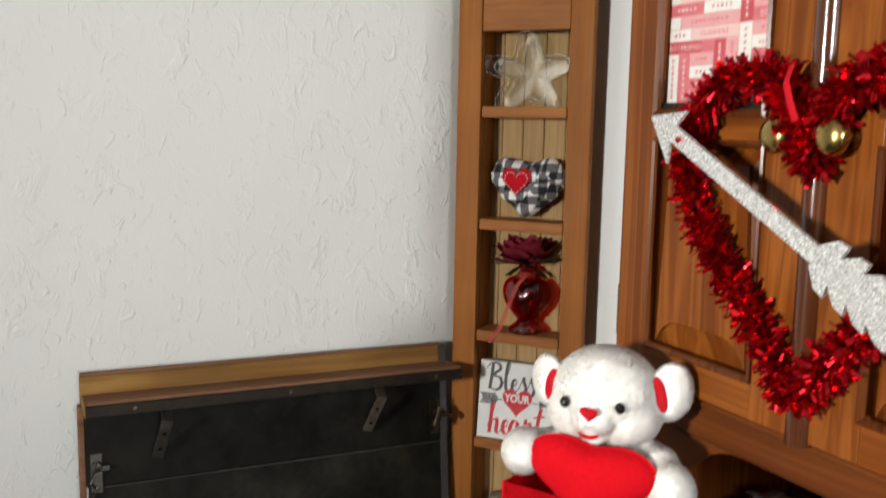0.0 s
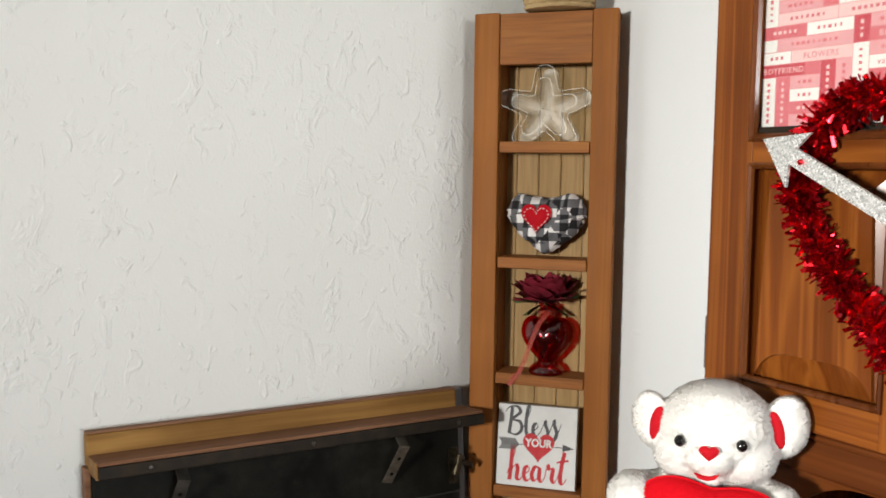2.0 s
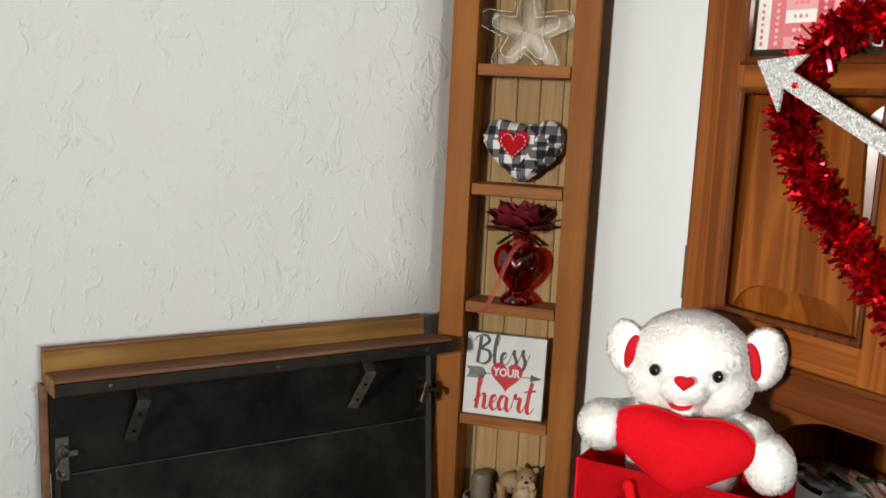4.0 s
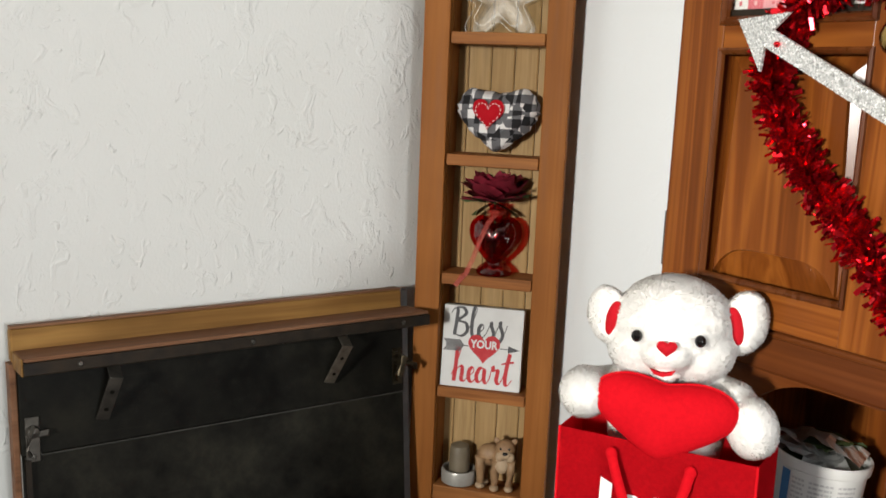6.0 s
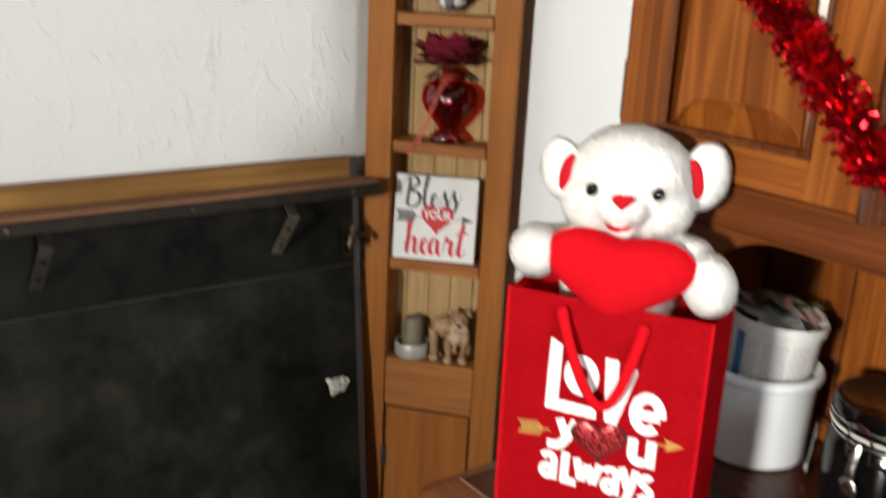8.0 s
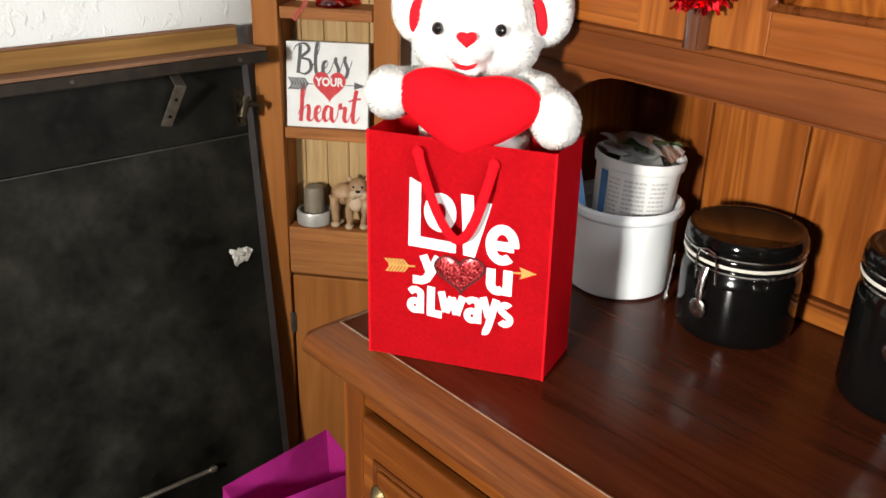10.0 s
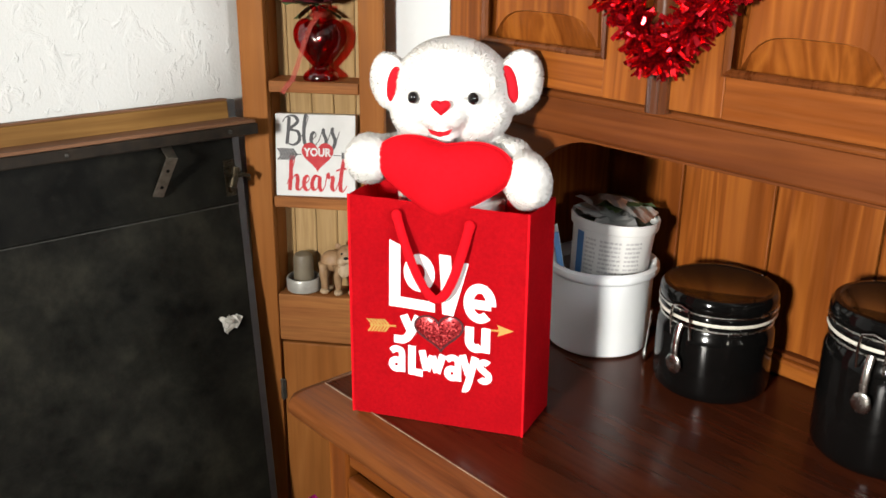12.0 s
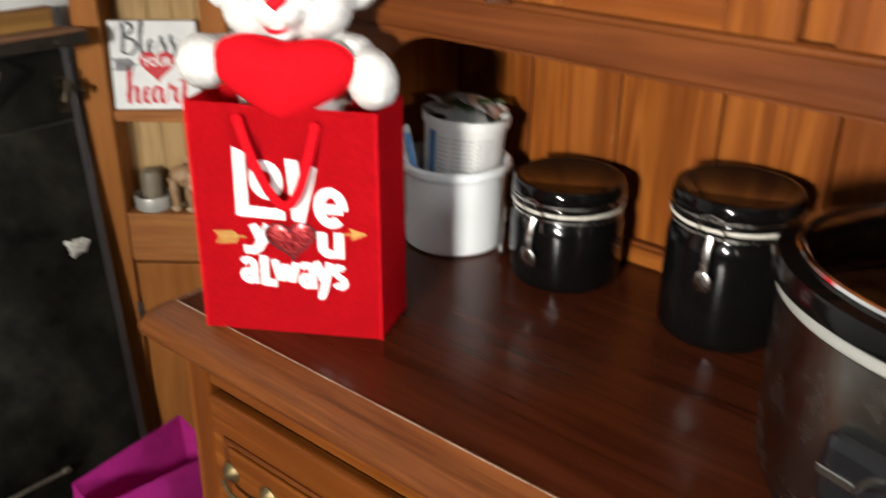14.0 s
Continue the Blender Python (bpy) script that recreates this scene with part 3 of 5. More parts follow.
def knob():
    return lathe([(0, 0.034), (0.008, 0.0335), (0.0145, 0.031), (0.018, 0.025), (0.0175, 0.020), (0.011, 0.014), (0.006, 0.010), (0.006, 0.003), (0.011, 0.002), (0.012, 0)], 28)


def hutch_upper():
    th = thing("hutch_cabinet", pose(0, 0, 0), "glossy orange-brown pine hutch cabinet with panelled doors", "cabinet")
    zt = 2.09
    bm = prism([(0.690, 1.20), (0.690, zt), (0.975, zt), (0.975, 0.8815), (0.80, 0.8815), (0.80, 0.98), (0.79, 1.06), (0.76, 1.13), (0.72, 1.17)], 0.018)
    part("side_panel", bm, HUTCH_Z, th).location = (0, 0.936, 0)
    part("bottom_board", box(0.690, 0.954, -0.9, 0.917, 1.205, 1.225), HUTCH_Y, th)
    part("top_board", box(0.690, 0.975, -0.9, 0.917, 2.07, zt), HUTCH_Y, th)
    part("front_rail", box(0.676, 0.689, -0.9, 0.936, 1.197, 1.2455, 0.004, 3), MOULD_Y, th, "dark moulded rail under the doors")
    # valance behind the rail, its end swept down in a quarter arch
    arch = [(0.9165, 1.1965)] + [(0.9165 - 0.1815 * k / 12, 1.1915 - 5.4 * (0.1815 * (1 - k / 12)) ** 2) for k in range(13)]
    arch += [(-0.9, 1.1915), (-0.9, 1.1965)]
    bm = bmesh.new()
    f = bm.faces.new([bm.verts.new((0.690, y, z)) for y, z in arch])
    r = bmesh.ops.extrude_face_region(bm, geom=[f])
    bmesh.ops.translate(bm, verts=[v for v in r["geom"] if isinstance(v, bmesh.types.BMVert)], vec=(0.014, 0, 0))
    part("valance", bm, MOULD_Y, th, "dark board with an arched end")
    part("front_rail_bead", tube([(0.676, -0.9, 1.240), (0.676, 0.936, 1.240)], 0.0042, 10), MOULD_Y, th)
    part("face_board", box(0.6865, 0.6895, -0.9, 0.936, 1.246, 2.07), HUTCH_Z, th)
    spans = ((0.650, 0.934, 11), (0.364, 0.630, 23), (0.052, 0.334, 31), (-0.24, 0.044, 47))
    for k, (y0, y1, seed) in enumerate(spans):
        d = hutch_door(th, y0, y1, paper_pattern(seed, PRINTED if k == 0 else ()))
        ky = y0 + 0.0205 if k % 2 == 0 else y1 - 0.023
        kn = part("knob", knob(), BRASS, d, "round polished brass knob", True)
        kn.matrix_basis = pose(0, ky, 1.537, 0, -90)
        if k % 2 == 0:
            part("astragal", tube([(0.0, y0 - 0.010, 1.243), (0.0, y0 - 0.010, 2.05)], 0.0125, 14, flat=1.0), ASTRAGAL, d, "dark rounded meeting strip", True)
        hz = box(-0.002, 0.012, -0.002, 0.003, -0.030, 0.030, 0.0008)
        join(hz, lathe([(0, -0.031), (0.0028, -0.031), (0.0028, 0.031), (0, 0.031)], 10), pose(-0.001, 0.002, 0))
        if k == 0:
            h = part("hinge", hz, DARKSTEEL, d, "dark iron butt hinge")
            h.matrix_basis = pose(0.004, y1 - 0.0015, 1.318)
    # back planks
    w = 0.1320
    bm = box(0.957, 0.972, -w / 2 + 0.0012, w / 2 - 0.0012, 0.8815, 1.204, 0.0022)
    first = part("back_plank", bm, HUTCH_Z, th)
    first.location = (0, 0.9260 - w * 0.5, 0)
    for k in range(1, 13):
        p = new("back_plank", first.data)
        p.parent = th
        p.location = (0, 0.9260 - w * (k + 0.5), 0)
    part("back_trim", box(0.938, 0.9565, -0.9, 0.917, 0.8815, 0.905, 0.004), HUTCH_Y, th, "trim board along the back")
    part("trim_groove", box(0.944, 0.9565, -0.9, 0.917, 0.9055, 0.910), MOULD_Y, th)
    return th


def worktop():
    """A slab with a sloped, rounded front edge."""
    prof = [(0.500, 0.8812), (0.4965, 0.8818), (0.493, 0.8795), (0.470, 0.872), (0.459, 0.865), (0.4545, 0.857), (0.455, 0.849), (0.461, 0.842), (0.471, 0.838), (0.478, 0.834), (0.480, 0.826), (0.495, 0.824)]
    y0, y1, ridge = -0.9, 0.9655, 0.4968
    bm = bmesh.new()
    rings = [[], [], [], []]
    for x, z in prof:
        o = ridge - x
        side = 0.76 * o
        rings[0].append(bm.verts.new((x, y0, z)))
        rings[1].append(bm.verts.new((x, y1 + side - 0.30 * max(o, 0), z)))
        rings[2].append(bm.verts.new((x + 0.30 * max(o, 0), y1 + side, z)))
        rings[3].append(bm.verts.new((0.975, y1 + side, z)))
    for p, q in zip(rings, rings[1:]):
        for i in range(len(prof) - 1):
            bm.faces.new((p[i], p[i + 1], q[i + 1], q[i]))
    for r in (rings[0], rings[-1]):
        bm.faces.new(r)
    th = thing("worktop", pose(0, 0, 0), "dark red-brown glossy wooden worktop with worn rounded front edge", "worktop")
    part("front_edge", bm, NOSING, th, "lighter worn bullnose edge", True)
    # pale rod along the ridge: scuffed wear and the edge's highlight in one colour
    part("worn_ridge", tube([(0.4968, y0, 0.8815), (0.4968, y1, 0.8815), (0.52, y1, 0.8815), (0.975, y1, 0.8815)], 0.0008, 6), WEAR_GLINT, th, "pale line of wear and painted highlight along the ridge")
    part("slab", box(0.4985, 0.975, y0, y1 - 0.001, 0.842, 0.8805, 0.0015), TOPWOOD, th)
    return th


def drawer_pull():
    bm = tube([(0, -0.034, 0), (-0.014, -0.032, -0.004), (-0.018, -0.018, -0.012), (-0.019, 0, -0.014), (-0.018, 0.018, -0.012), (-0.014, 0.032, -0.004), (0, 0.034, 0)], 0.003, 8)
    for y in (-0.034, 0.034):
        join(bm, lathe([(0, 0.010), (0.005, 0.009), (0.011, 0.004), (0.014, 0.0015), (0.014, 0)], 16), pose(0, y, 0, 0, -90))
    return bm


def base_cabinet():
    th = thing("base_cabinet", pose(0, 0, 0), "orange-brown pine base cabinet with raised drawer fronts", "cabinet")
    part("side_panel", box(0.527, 0.97, 0.955, 0.975, 0.0, 0.8235, 0.002), HUTCH_Z, th)
    part("corner_stile", box(0.505, 0.5265, 0.935, 0.977, 0.0, 0.8235, 0.005, 3), HUTCH_Z, th)
    part("top_rail", box(0.507, 0.5265, -0.9, 0.9345, 0.775, 0.8235, 0.003), HUTCH_Y, th)
    part("under_moulding", tube([(0.506, -0.9, 0.815), (0.506, 0.976, 0.815)], 0.007, 10), HUTCH_Y, th)
    part("carcass", box(0.535, 0.955, -0.9, 0.95, 0.08, 0.80), DARKWOOD, th)
    part("plinth", box(0.52, 0.534, -0.9, 0.95, 0.0, 0.079), MOULD_Y, th)
    for y1, y0 in ((0.930, 0.46), (0.415, -0.045)):
        part("mid_stile", box(0.507, 0.5265, y0 - 0.040, y0 - 0.003, 0.08, 0.7745, 0.003), HUTCH_Z, th)
        for z0, z1 in ((0.575, 0.765), (0.36, 0.56), (0.10, 0.345)):
            part("divider", box(0.510, 0.5265, y0, y1, z0 - 0.012, z0 - 0.004), HUTCH_Y, th)
            dr = part("drawer", box(0.500, 0.520, y0 + 0.003, y1, z0, z1, 0.005, 3), HUTCH_Y, th)
            rp = part("drawer_field", box(0.4945, 0.4995, y0 + 0.032, y1 - 0.036, z0 + 0.036, z1 - 0.058, 0.0035, 2), HUTCH_Y, dr, "raised drawer field")
            part("drawer_bead", frame_moulding(y0 + 0.024, y1 - 0.026, z0 + 0.026, z1 - 0.048, 0.008, 0.004), MOULD_Y, dr).location = (0.4998, 0, 0)
            for y in (y1 - 0.075, y0 + 0.075):
                pl = part("drawer_pull", drawer_pull(), OLDBRASS, dr, "aged brass bail pull", True)
                pl.matrix_basis = pose(0.4945, y, (z0 + z1) / 2 + 0.002)
    return th


# pale tone covers both worn wood and the ridge's highlight
WEAR_GLINT = mottled("wear_and_glint_wood", (0.34, 0.24, 0.17), (0.14, 0.06, 0.03), 30, 0.6)
DARKWOOD = wood("dark_inside_wood", (0.03, 0.012, 0.006), (0.06, 0.025, 0.012), (0.09, 0.04, 0.02), "y", 0.6)
hutch_upper()
worktop()
base_cabinet()

# ---- on the corner shelf ----
def puffed(outline, centre, depth, rings=9, power=0.5, bm=None, both=True):
    """A cushion-like body over an outline in x and z: swells to depth at its centre, seam in the plane y = 0."""
    b = bmesh.new() if bm is None else bm
    cx, cz = centre
    n = len(outline)
    for sign in ((-1, 1) if both else (-1,)):
        prev = None
        for k in range(rings + 1):
            s = 1 - k / rings
            y = sign * depth * (1 - s ** 2) ** power
            if k == rings:
                tip = b.verts.new((cx, y, cz))
                for i in range(n):
                    b.faces.new((prev[i], prev[(i + 1) % n], tip))
            else:
                ring = [b.verts.new((cx + (x - cx) * s, y, cz + (z - cz) * s)) for x, z in outline]
                if prev:
                    for i in range(n):
                        b.faces.new((prev[i], prev[(i + 1) % n], ring[(i + 1) % n], ring[i]))
                prev = ring
    bmesh.ops.remove_doubles(b, verts=b.verts, dist=1e-6)
    return b


def star_outline(r_out, r_in, n=5, rounding=4):
    """A five-pointed star with rounded tips."""
    pts = []
    for k in range(n):
        a = math.pi / 2 + 2 * math.pi * k / n
        for j in range(-rounding, rounding + 1):
            w = a + j * 0.055
            pts.append((r_out * (1 - 0.006 * j * j) * math.cos(w), r_out * (1 - 0.006 * j * j) * math.sin(w)))
        c = a + math.pi / n
        pts.append((r_in * math.cos(c - 0.06), r_in * math.sin(c - 0.06)))
        pts.append((r_in * math.cos(c + 0.06), r_in * math.sin(c + 0.06)))
    return pts


def star_jar():
    th = thing("star_jar", SHELF_AT @ pose(-0.004, 0.034, 1.5725), "clear glass star-shaped jar standing on the top shelf board", "jar")

    def shell(steps, close=None):
        bm = bmesh.new()
        rings = []
        for sc, y in steps:
            rings.append([bm.verts.new((x * sc * 1.08, y, z * sc * 0.97 + 0.060)) for x, z in star_outline(0.084, 0.043)])
        for a, b in zip(rings, rings[1:]):
            for i in range(len(a)):
                j = (i + 1) % len(a)
                bm.faces.new((a[i], a[j], b[j], b[i]))
        if close is not None:
            tip = bm.verts.new((0, close, 0.060))
            for i in range(len(rings[0])):
                bm.faces.new((rings[0][i], rings[0][(i + 1) % len(rings[0])], tip))
        return bm
    part("outer_wall", shell(((0.84, -0.0215), (0.93, -0.0235), (0.985, -0.020), (1.0, -0.014), (1.0, 0.022), (0.95, 0.027), (0.80, 0.028))), STARGLASS, th, smooth=True)
    part("front_face", shell(((0.62, -0.0190), (0.68, -0.0225), (0.74, -0.0235), (0.84, -0.0210)), -0.029), FACETGLASS, th, "faceted star-shaped front")
    for k in range(10):
        a = math.pi / 2 + math.pi * k / 5
        r = (0.062 if k % 2 == 0 else 0.031) * 0.84
        part("facet_ridge", tube([(0, -0.0292, 0.060), (r * 1.08 * math.cos(a), -0.0215, 0.060 + r * 0.97 * math.sin(a))], 0.0006, 6), STARGLASS, th, smooth=True)
    inner = [(x * 1.08 * 0.70, -0.0236, z * 0.97 * 0.70 + 0.060) for x, z in star_outline(0.084, 0.043)]
    part("inner_rim", tube(inner, 0.0009, 6, True, up=(0, 1, 0)), STARGLASS, th, smooth=True)
    part("back_face", shell(((0.80, 0.0275), (0.86, 0.020)), 0.024), STARGLASS, th, smooth=True)
    rim = [(x * 1.08 * 0.985, -0.019, z * 0.97 * 0.985 + 0.060) for x, z in star_outline(0.084, 0.043)]
    part("rim", tube(rim, 0.0009, 6, True, up=(0, 1, 0)), STARGLASS, th, smooth=True)
    return th


STARGLASS = thin_glass("jar_glass", (0.90, 0.905, 0.885), 0.32, 1.45, 0.22)
FACETGLASS = thin_glass("jar_front_glass", (0.93, 0.935, 0.915), 0.40, 1.30, 0.06)


def plaid():
    """Black, grey and white buffalo check, as sewn from crumpled patches."""
    m = material("plaid_cloth", (0.5, 0.5, 0.5), 0.9)
    t = node(m, "ShaderNodeTexCoord")
    vor = node(m, "ShaderNodeTexVoronoi", in_Scale=28.0)
    wire(m, t.outputs["Object"], vor.inputs["Vector"])
    warp = mix(m, 0.020, (0.0, 0.0, 0.0), vor.outputs["Color"])
    add = node(m, "ShaderNodeVectorMath", operation="ADD")
    wire(m, t.outputs["Object"], add.inputs[0])
    wire(m, warp, add.inputs[1])
    sep = node(m, "ShaderNodeSeparateXYZ")
    wire(m, add.outputs[0], sep.inputs[0])
    bands = []
    for axis in ("X", "Z"):
        mul = node(m, "ShaderNodeMath", operation="MULTIPLY")
        mul.inputs[1].default_value = 31.0
        wire(m, sep.outputs[axis], mul.inputs[0])
        fr = node(m, "ShaderNodeMath", operation="FRACT")
        wire(m, mul.outputs[0], fr.inputs[0])
        gt = node(m, "ShaderNodeMath", operation="GREATER_THAN")
        gt.inputs[1].default_value = 0.5
        wire(m, fr.outputs[0], gt.inputs[0])
        bands.append(gt.outputs[0])
    s = node(m, "ShaderNodeMath", operation="ADD")
    wire(m, bands[0], s.inputs[0])
    wire(m, bands[1], s.inputs[1])
    h = node(m, "ShaderNodeMath", operation="MULTIPLY")
    h.inputs[1].default_value = 0.5
    wire(m, s.outputs[0], h.inputs[0])
    col = ramp(m, h.outputs[0], [(0.0, (0.010, 0.010, 0.012)), (0.5, (0.13, 0.13, 0.14)), (1.0, (0.75, 0.74, 0.73))])
    base(m, col)
    weave = noise_tex(m, t.outputs["Object"], 900, 2)
    bump(m, weave, 0.3, 0.0006)
    return m


def plush(name, colour, deep, scale=260):
    m = material(name, colour, 0.85)
    v = coords(m, (1, 1, 1), False)
    a = noise_tex(m, v, scale, 3, 0.7)
    c = noise_tex(m, v, 22, 4)
    col = mix(m, grey(m, a, 0.0, 0.55, 0.35, 0.7), colour, deep)
    col = mix(m, grey(m, c, 0.0, 0.35, 0.4, 0.7), col, deep)
    base(m, col)
    bump(m, a, 0.35, 0.0008)
    b = m.node_tree.nodes["Principled BSDF"]
    b.inputs["Specular IOR Level"].default_value = 0.04
    b.inputs["Sheen Weight"].default_value = 0.10
    b.inputs["Sheen Roughness"].default_value = 0.5
    b.inputs["Sheen Tint"].default_value = (*colour, 1)
    return m


RED_FELT = plush("red_felt", (0.46, 0.012, 0.020), (0.33, 0.006, 0.012))
RED_PLUSH = plush("red_plush", (0.52, 0.005, 0.011), (0.38, 0.003, 0.007), 190)
RED_VELVET = plush("red_velvet", (0.57, 0.006, 0.012), (0.38, 0.003, 0.007), 240)
WHITE_FUR = plush("white_fur", (0.83, 0.815, 0.785), (0.76, 0.74, 0.705), 75)


def plaid_heart():
    th = thing("plaid_heart", SHELF_AT @ pose(-0.001, 0.036, 1.3555, -4), "stuffed heart of black and white checked cloth", "stuffed heart")
    out = [(x * 0.55 + 0.45 * 0.078 * math.sin(2 * math.pi * k / 64), z * 0.62 + 0.38 * (0.060 + 0.058 * math.cos(2 * math.pi * k / 64))) for k, (x, z) in enumerate(heart(0.152, 0.126, 64))]
    random.seed(3)
    out = [(x * (1 + 0.03 * math.sin(9 * k)), z * (1 + 0.02 * math.sin(7 * k + 1)) + 0.004) for k, (x, z) in enumerate(out)]
    bm = puffed(out, (0, 0.070), 0.032, 12, 0.55)
    for v in bm.verts:
        n = noise.noise(v.co * 42) * 0.0055 + noise.noise(v.co * 95) * 0.0030
        v.co.y += n
        v.co.z += n * 0.6
    part("body", bm, plaid(), th, smooth=True)
    bm = puffed(heart(0.058, 0.056, 44), (0, 0.030), 0.0022, 4, 0.5, both=True)
    patch = part("heart_patch", bm, RED_FELT, th, "red felt heart patch", True)
    patch.matrix_basis = pose(-0.012, -0.0345, 0.042, 0, 0, 0)
    line = heart(0.046, 0.045, 52)
    bm = bmesh.new()
    for k in range(0, 52, 2):
        (x0, z0), (x1, z1) = line[k], line[(k + 1) % 52]
        tube([(x0, -0.0022, z0 + 0.0035), (x1, -0.0022, z1 + 0.0035)], 0.0007, 5, bm=bm, up=(0, 1, 0))
    part("stitching", bm, THREAD, patch, "white dashed stitching")
    return th


THREAD = material("white_thread", (0.8, 0.79, 0.76), 0.8)
RED_GLASS = thin_glass("red_glass", (0.74, 0.055, 0.085), 0.10, 1.8)
PETAL = mottled("silk_petal", (0.16, 0.004, 0.016), (0.26, 0.010, 0.030), 60, 0.7)
LEAF = mottled("silk_leaf", (0.025, 0.05, 0.012), (0.06, 0.09, 0.025), 60, 0.6)


def petal(w, l, cup):
    bm = bmesh.new()
    n, m = 6, 5
    grid = []
    for i in range(n + 1):
        row = []
        for j in range(m + 1):
            u, v = i / n * 2 - 1, j / m
            half = w * math.sin(math.pi * min(0.93, 0.12 + 0.75 * v)) ** 0.7
            row.append(bm.verts.new((u * half, -cup * (v ** 2) * (1 + 0.35 * u * u), l * v - 0.12 * l * u * u * v + 0.06 * l * math.sin(5 * u) * v)))
        grid.append(row)
    for i in range(n):
        for j in range(m):
            bm.faces.new((grid[i][j], grid[i + 1][j], grid[i + 1][j + 1], grid[i][j + 1]))
    return bm


def red_vase():
    th = thing("heart_vase", SHELF_AT @ pose(0.006, 0.034, 1.1335), "red glass heart vase with ribbon on the shelf", "vase")
    out = [(x * 0.60 + 0.40 * 0.050 * math.sin(2 * math.pi * k / 56), z * 0.70 + 0.30 * (0.054 + 0.050 * math.cos(2 * math.pi * k / 56))) for k, (x, z) in enumerate(heart(0.101, 0.108, 56))]
    bm = puffed([(x, z + 0.008) for x, z in out], (0, 0.066), 0.027, 10, 0.5)
    part("bowl", bm, RED_GLASS, th, smooth=True)
    inner = puffed([(x * 0.80, z * 0.80 + 0.022) for x, z in out], (0, 0.070), 0.0285, 8, 0.35)
    part("raised_heart", inner, RED_GLASS, th, "raised heart face", True)
    part("foot", lathe([(0.0, 0.0), (0.032, 0.0), (0.0335, 0.005), (0.031, 0.011), (0.024, 0.017), (0.017, 0.022), (0.015, 0.028)], 36), RED_GLASS, th, smooth=True)
    part("neck", lathe([(0.011, 0.100), (0.012, 0.112), (0.014, 0.124), (0.017, 0.132)], 28), RED_GLASS, th, smooth=True)
    pts = [(0.004, -0.012, 0.118), (-0.010, -0.024, 0.098), (-0.022, -0.030, 0.066), (-0.034, -0.031, 0.030), (-0.046, -0.030, 0.002), (-0.056, -0.036, -0.010), (-0.064, -0.037, -0.022)]
    part("ribbon", tube(pts, 0.0048, 6, flat=0.12, up=(0.3, 1, 0)), RIBBON, th, "sheer orange-red ribbon", True)
    loop = [(0.014 * math.cos(a), 0.014 * math.sin(a), 0.117 + 0.002 * math.sin(3 * a)) for a in [2 * math.pi * k / 16 for k in range(16)]]
    part("ribbon_knot", tube(loop, 0.0045, 8, True), RIBBON, th, smooth=True)
    return th


def silk_flower():
    th = thing("silk_flower", SHELF_AT @ pose(0.002, 0.032, 1.262), "dark red silk flower with green leaves in the vase", "flower")
    random.seed(8)
    for ring, count, w, l, tilt in ((0, 5, 0.017, 0.044, 16), (1, 7, 0.023, 0.056, 36), (2, 9, 0.027, 0.068, 54), (3, 9, 0.029, 0.072, 66), (4, 9, 0.027, 0.064, 92)):
        for k in range(count):
            p = part("petal", petal(w, l, 0.004 - 0.003 * ring), PETAL, th, smooth=True)
            tilt_now = tilt + random.uniform(-8, 8)
            p.matrix_basis = pose(0, 0, 0.012) @ pose(0, 0, 0, 0, 0, 360 * k / count + ring * 23 + random.uniform(-9, 9)) @ pose(0, 0, 0, tilt_now)
    for a, tilt, l in ((-78, 76, 0.062), (84, 66, 0.072), (104, 106, 0.052), (-104, 110, 0.050)):
        p = part("leaf", petal(0.017, l, 0.010), LEAF, th, "green silk leaf", True)
        p.matrix_basis = pose(0, -0.004, 0.006) @ pose(0, 0, 0, 0, 0, a) @ pose(0, 0, 0, tilt)
    part("stem", tube([(0, 0, -0.09), (0.002, 0, -0.04), (0, 0, 0.02)], 0.0025, 6), LEAF, th)
    return th


RIBBON = material("sheer_ribbon", (0.45, 0.045, 0.025), 0.55, Alpha=0.38)
SIGN_WHITE = mottled("sign_paint", (0.66, 0.67, 0.66), (0.60, 0.61, 0.60), 24, 0.6)
SIGN_GREY = mottled("sign_grey_ink", (0.055, 0.058, 0.062), (0.09, 0.09, 0.095), 50, 0.7, relief=0)
SIGN_RED = mottled("sign_red_ink", (0.50, 0.030, 0.036), (0.44, 0.022, 0.03), 50, 0.7, relief=0)
WOODEDGE = wood("sign_back_wood", (0.2, 0.14, 0.09), (0.3, 0.22, 0.14), (0.36, 0.27, 0.18), "x", 0.7)


# brush-script letters, as strokes in (x, height); one list a stroke
BLESS = [
    [(0.14, 0.98), (0.11, 0.55), (0.05, 0.02)],
    [(-0.10, 0.80), (0.04, 0.98), (0.32, 1.02), (0.44, 0.82), (0.18, 0.56), (0.45, 0.47), (0.50, 0.18), (0.30, 0.0), (0.06, 0.06)],
    [(0.52, 0.20), (0.70, 0.58), (0.82, 0.98), (0.74, 1.06), (0.67, 0.62), (0.68, 0.12), (0.78, 0.0), (0.90, 0.14)],
    [(0.90, 0.14), (1.09, 0.32), (1.06, 0.46), (0.95, 0.38), (0.93, 0.12), (1.05, 0.0), (1.20, 0.16)],
    [(1.20, 0.16), (1.36, 0.58), (1.37, 0.44), (1.47, 0.16), (1.38, -0.08), (1.26, 0.0)],
    [(1.42, 0.02), (1.52, 0.16), (1.68, 0.62), (1.69, 0.46), (1.79, 0.16), (1.69, -0.10), (1.56, -0.02)],
    [(1.74, 0.02), (1.86, 0.24), (1.94, 0.50)],
]
